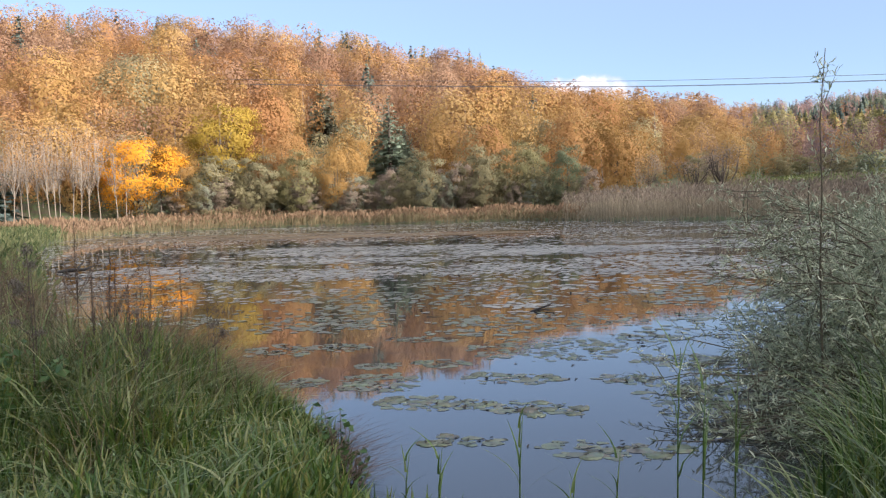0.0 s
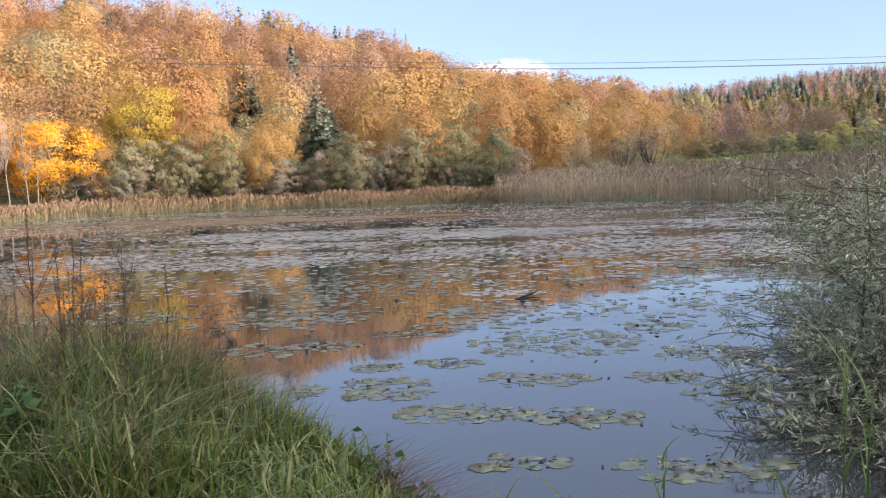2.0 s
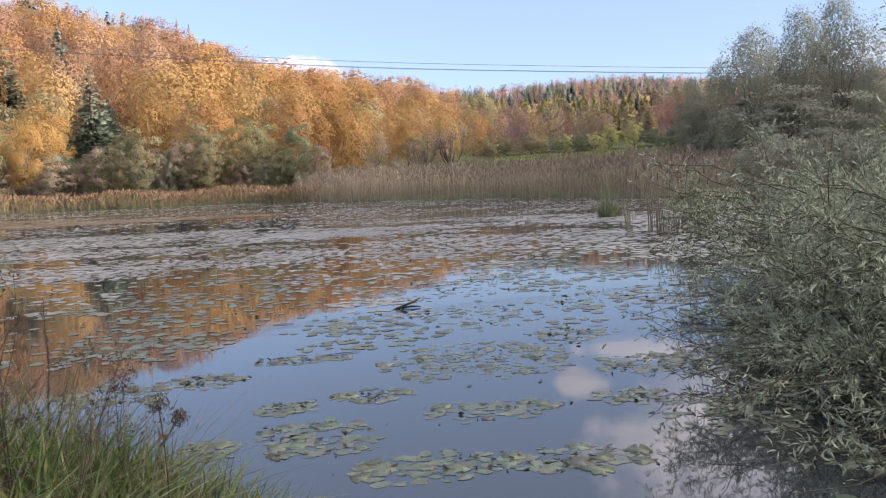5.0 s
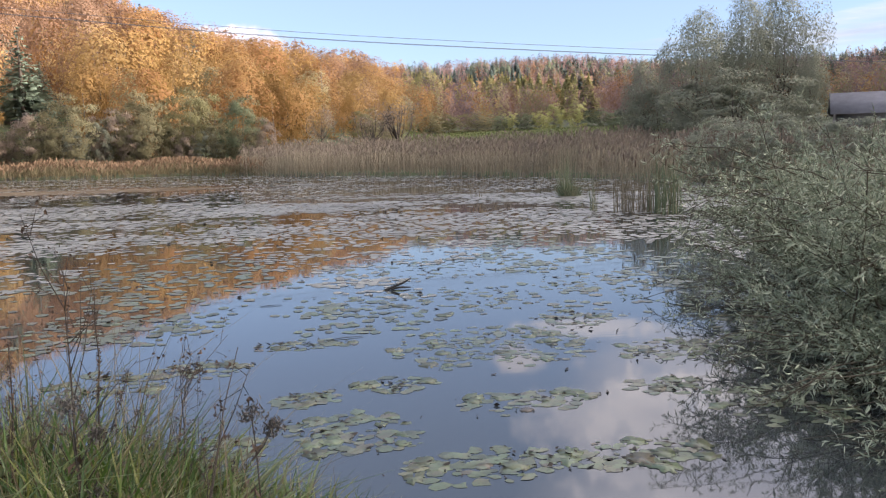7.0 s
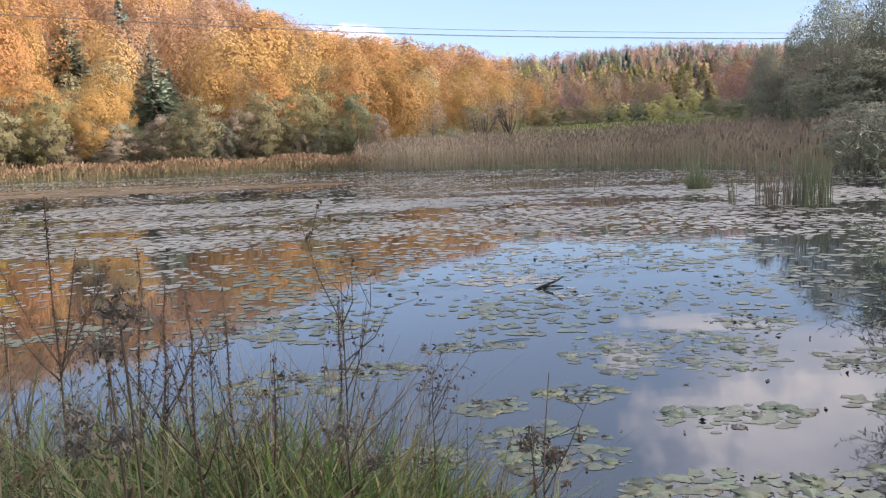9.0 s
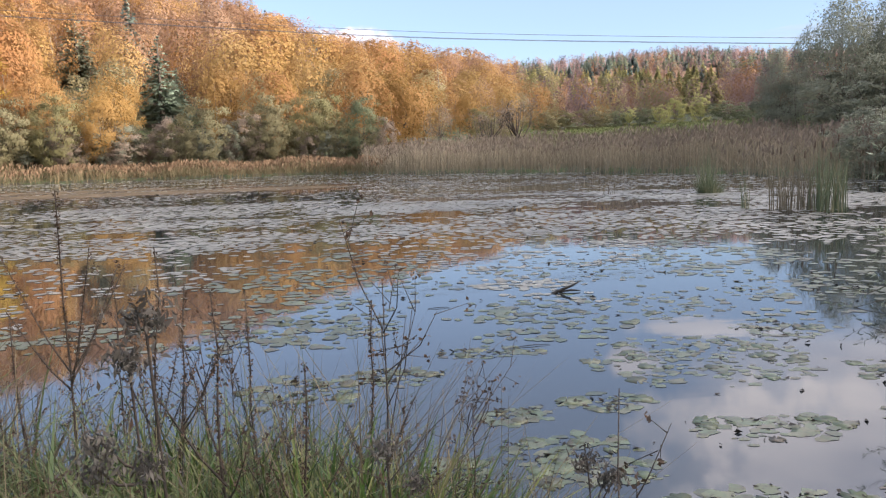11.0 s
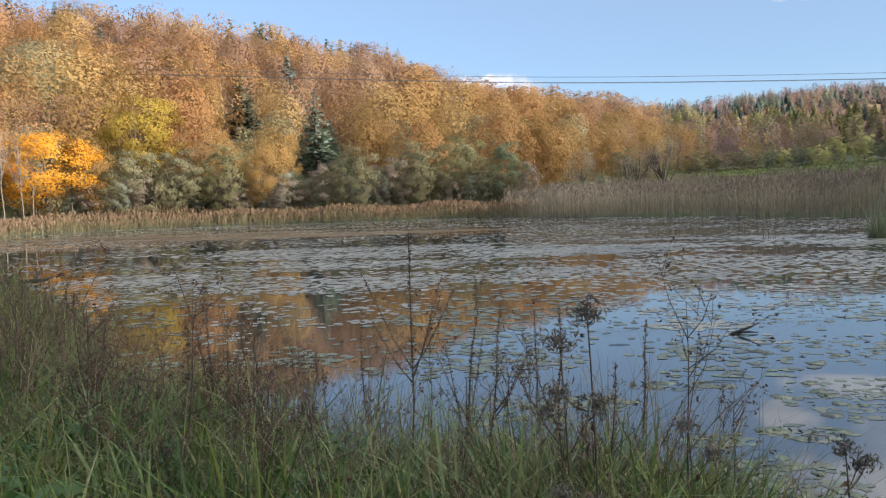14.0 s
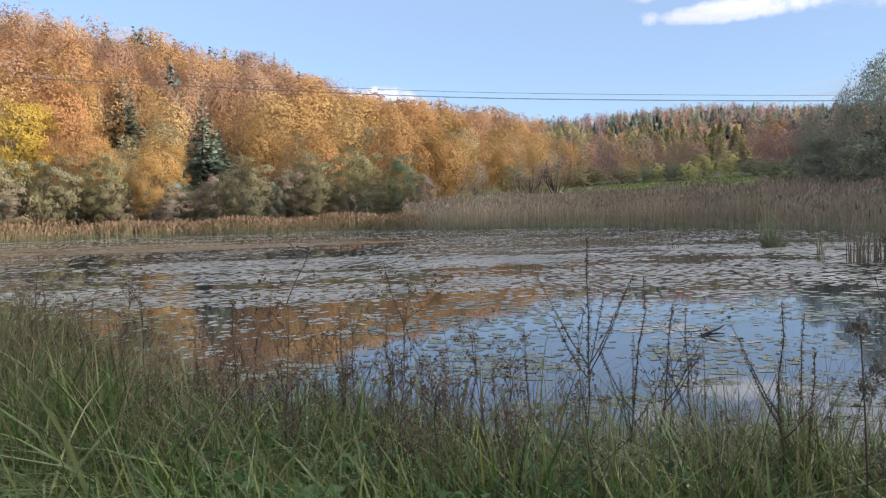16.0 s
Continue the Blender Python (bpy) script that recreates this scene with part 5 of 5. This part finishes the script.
def thistle(x, y, top, seed, heads=3):
    rng = np.random.default_rng(seed)
    z = foot(x, y)
    h = top - z
    ob = thing("dead_thistle", (x, y, z - 0.02), "dead brown thistle with drooping withered heads", "dead plant", "dead thistles on the bank")
    main = [np.array([0.02 * math.sin(3 * f), 0.01 * f, h * f]) for f in np.linspace(0, 1, 8)]
    bag = Bag()
    tube(bag, main, np.linspace(0.0042, 0.0022, 8), 6)
    part("stem", bag, M_STEM, ob)
    bag = Bag()
    withered_head(bag, main[-1], 0.042, rng)
    tagged(part("flower_head", bag, M_DOWN, ob, "grey-brown withered thistle head"), kind="stuff")
    for k in range(heads):
        a, f = rng.uniform(0, 6.3), rng.uniform(0.55, 0.8)
        p = np.array([0, 0, h * f])
        q = p + np.array([math.cos(a) * 0.08, math.sin(a) * 0.08, rng.uniform(0.05, 0.14)])
        bag = Bag()
        tube(bag, [p, (p + q) / 2 + (0, 0, -0.015), q], [0.003, 0.0025, 0.002], 4)
        twig = part("branch", bag, M_STEM, ob)
        bag = Bag()
        withered_head(bag, q, 0.033, rng)
        tagged(part("flower_head", bag, M_DOWN, twig), kind="stuff")
    bag = Bag()
    n = 16
    c = np.c_[rng.normal(scale=0.02, size=(n, 2)), rng.uniform(0.25, 0.85, n) * h]
    cards(bag, c, rng.uniform(0.01, 0.03, n), rng, 0.3, ways=rng.normal(size=(n, 3)) - (0, 0, 1.0))
    tagged(part("withered_foliage", bag, M_DEAD, ob), kind="stuff")
    return ob


thistle(-3.81, 4.02, 1.50, 301, 3)
thistle(-3.88, 4.12, 1.40, 302, 2)
thistle(-3.46, 4.62, 1.02, 303, 2)
thistle(-2.93, 4.72, 0.92, 304, 2)


def fine_twigs(name, x, y, top, seed, label, group, forks=9, spread=0.3, lean=(0, 0), dots=5):
    """A thin dead stem that forks into fine twigs with tiny seeds."""
    rng = np.random.default_rng(seed)
    z = foot(x, y) if seed >= 0 else 0.0
    h = top - z
    ob = thing(name, (x, y, z - 0.02), label, "dead plant", group)
    lean = np.array(lean)
    main = [np.array([*(lean * f * f), h * f]) + rng.normal(scale=0.006, size=3) for f in np.linspace(0, 1, 8)]
    bag, husk = Bag(), Bag()
    tube(bag, main, np.linspace(0.0045, 0.0012, 8), 4)
    for _ in range(forks):
        f = rng.uniform(0.4, 0.97)
        p = np.array([*(lean * f * f), h * f])
        d = unit(np.array([*rng.normal(scale=0.55, size=2), 0.9]))
        q = p + d * rng.uniform(0.4, 1.0) * spread
        tube(bag, [p, (p + q) / 2 + rng.normal(scale=0.012, size=3), q], [0.0022, 0.0016, 0.0008], 3)
        for _ in range(3):
            e = p + (q - p) * rng.uniform(0.4, 1)
            g = e + unit(rng.normal(size=3) + (0, 0, 0.8)) * spread * rng.uniform(0.15, 0.35)
            tube(bag, [e, g], [0.0013, 0.0007], 3)
            cards(husk, g + rng.normal(scale=0.008, size=(dots, 3)), 0.0065, rng, 0.7)
    part("stem", bag, M_STEM, ob)
    tagged(part("seed_head", husk, M_DEAD, ob), kind="stuff")
    return ob


fine_twigs("dead_umbel", -3.45, 4.66, 1.42, 401, "tall thin dead stem with fine bare twigs", "thin dead stems", 10, 0.34)
fine_twigs("dead_umbel", -3.05, 3.95, 1.2, 402, "thin dead twig leaning out over the water", "thin dead stems", 5, 0.3, (0.12, 0.45))
fine_twigs("dead_umbel", -4.1, 5.35, 1.15, 403, "tall thin dead stem with fine bare twigs", "thin dead stems", 9, 0.3)
fine_twigs("dead_umbel", -3.2, 5.1, 1.0, 404, "tall thin dead stem with fine bare twigs", "thin dead stems", 9, 0.3)
models = [fine_twigs("dead_herb", x, 6.0, 1.02, 410 + k, "rusty brown dead herb with fine seeded twigs", "dead herbs on the bank", 12, 0.26, dots=8)
          for k, x in enumerate((-5.3, -5.9, -6.5, -4.8))]
rng = np.random.default_rng(420)
for k in range(110):
    x = rng.uniform(-11, -4.4) if k < 100 else rng.uniform(-4.4, -2.9)
    near = np.interp(x, [-11, -9, -6.6, -5, -3.6, -2.6], [11.3, 9.4, 6.6, 5.8, 5.5, 5.25])
    y = near - rng.uniform(0.05, 1.3)
    s = rng.uniform(0.7, 1.12) * (1.0 if x < -3.9 else 0.72)
    ob = copy_thing(models[k % 4], pose(x, y, foot(x, y) - 0.02, rng.normal() * 5, rng.normal() * 5, rng.uniform(0, 360)))
    ob.scale = (s, s, s)


def herb(x, y, h, seed, leaf, label, pairs=9, size=0.034, name="nettle"):
    rng = np.random.default_rng(seed)
    ob = thing(name, (x, y, foot(x, y) - 0.02), label, "herb", label + "s")
    for stem in range(4):
        a = rng.uniform(0, 6.3)
        lean = np.array([math.cos(a), math.sin(a)]) * rng.uniform(0.05, 0.25) * h
        bag, blade = Bag(), Bag()
        pts = [np.array([*(lean * f**1.5), h * f * rng.uniform(0.97, 1.03)]) for f in np.linspace(0, 1, 6)]
        tube(bag, pts, np.linspace(0.004, 0.0015, 6), 4)
        shoot = part("stem", bag, leaf, ob)
        for k in range(pairs):
            f = 0.25 + 0.75 * k / (pairs - 1)
            p = np.array([*(lean * f**1.5), h * f])
            b = k * 1.571 + rng.uniform(-0.3, 0.3)
            for side in (0, math.pi):
                way = np.array([[math.cos(b + side), math.sin(b + side), rng.uniform(-0.35, 0.25)]])
                l = size * (1.15 - 0.45 * f) * rng.uniform(0.8, 1.2)
                cards(blade, p + unit(way) * (l + 0.01), l, rng, 0.62, 0.0, way)
        tagged(part("foliage", blade, leaf, shoot), kind="stuff")
    return ob


models = [herb(-5.3, 4.35, 0.5, 501, M_HERB, "green nettle with toothed leaves"), herb(-4.5, 4.2, 0.42, 502, M_HERB, "green nettle with toothed leaves"),
          herb(-3.9, 4.4, 0.45, 503, M_HERB, "green nettle with toothed leaves", 7, 0.055)]
for k in range(130):
    x = rng.uniform(-7.5, -3.7)
    y = np.interp(x, [-9, -6.6, -5, -3.6, -2.6], [9.4, 6.6, 5.8, 5.5, 5.25]) - rng.uniform(0.4, 1.9)
    s = rng.uniform(0.7, 1.25)
    ob = copy_thing(models[k % 3], pose(x, y, foot(x, y) - 0.02, rng.normal() * 6, rng.normal() * 6, rng.uniform(0, 360)))
    ob.scale = (s, s, s)


# an alder seedling on the tip of the bank
def seedling(x, y, top, seed):
    rng = np.random.default_rng(seed)
    z = foot(x, y)
    ob = thing("alder_seedling", (x, y, z - 0.02), "small alder seedling with round green leaves", "seedling")
    for k in range(5):
        a = k * 1.3 + 0.4
        h = (top - z) * rng.uniform(0.6, 1.0)
        tip = np.array([math.cos(a) * 0.14 * (k > 0), math.sin(a) * 0.14 * (k > 0), h])
        bag = Bag()
        tube(bag, [(0, 0, 0), tip * (0.4, 0.4, 0.5), tip], [0.006, 0.004, 0.002], 5)
        stem = part("stem", bag, M_TWIG, ob)
        for f in np.linspace(0.45, 1.0, 6):
            bag = Bag()
            b = rng.uniform(0, 6.3)
            way = np.array([[math.cos(b), math.sin(b), rng.uniform(-0.2, 0.5)]])
            cards(bag, tip * (f, f, f) + unit(way) * 0.03, 0.03, rng, 0.85, 0.0, way)
            part("leaf", bag, M_HERB, stem)
    return ob


seedling(-1.93, 4.58, 0.42, 601)
seedling(-1.72, 4.3, 0.25, 602)

# bare brown roots and grass litter that hang from the bank's tip
bag = Bag()
n = 260
a = rng.uniform(0, 1, n)
base = np.c_[-2.15 + 0.5 * a + rng.normal(scale=0.06, size=n), 4.78 - 0.75 * a + rng.normal(scale=0.06, size=n), rng.uniform(0.02, 0.16, n)]
blades(bag, base, rng.uniform(0.05, 0.22, n), np.c_[rng.uniform(0.0, 0.35, n), rng.uniform(-0.05, 0.3, n)], np.full(n, 0.006), rng, 3, 1.4)
stuff("root_litter", bag, M_DEAD, "brown roots and dead grass hanging over the water", "litter")

# young reed shoots in the inlet
for x, y, h in ((-1.0, 3.55, 0.52), (-0.62, 3.7, 0.66), (-0.35, 3.55, 0.45), (0.15, 4.0, 0.95), (0.28, 4.1, 0.8), (-0.15, 3.75, 0.5), (-1.25, 3.8, 0.4), (0.45, 4.2, 0.85)):
    ob = thing("reed_shoot", (x, y, -0.05), "green reed shoot rising from the inlet", "reed", "reed shoots in the inlet")
    bag = Bag()
    tube(bag, [(0, 0, 0), (0.01, 0, h * 0.6), (0.03, 0.01, h)], [0.005, 0.004, 0.0015], 5)
    stem = part("stem", bag, M_GRASS, ob)
    for k in range(5):
        f = 0.3 + 0.15 * k
        a = rng.uniform(0, 6.3)
        bag = Bag()
        blades(bag, np.array([[0.01, 0, h * f]]), np.array([0.36 * h]), np.array([[math.cos(a), math.sin(a)]]) * 0.3 * h, np.array([0.012]), rng, 4, 1.8)
        part("leaf", bag, M_GRASS, ob)

# a fallen trunk half out of the water by the side bank
ob = thing("fallen_trunk", (-17.6, 20.6, 0.0), "short dark fallen trunk lying in the shallows", "log", turn=12)
bag = Bag()
tube(bag, [(-0.6, 0, 0.02), (-0.2, 0.03, 0.08), (0.3, 0, 0.09), (0.6, 0.02, 0.2)], [0.05, 0.065, 0.05, 0.02], 9)
part("trunk", bag, M_LOG, ob, smooth=True)
bag = Bag()
tube(bag, [(0.1, 0, 0.15), (0.2, 0.1, 0.3), (0.24, 0.14, 0.42)], [0.04, 0.03, 0.01], 6)
part("stub", bag, M_LOG, ob, smooth=True)

# sticks and half-sunk twigs
for x, y, l, turn in ((-2.35, 9.35, 0.34, 10), (0.95, 6.9, 0.3, -15), (0.2, 8.9, 0.2, 60), (-3.1, 11.2, 0.25, 5)):
    ob = thing("floating_stick", (x, y, 0.004), "thin dark stick floating on the pond", "stick", "sticks on the pond", turn)
    bag = Bag()
    tube(bag, [(-l / 2, 0, 0), (0, 0.01, 0.006), (l / 2, 0, 0.002)], [0.003, 0.0045, 0.002], 5)
    part("twig", bag, M_LOG, ob)
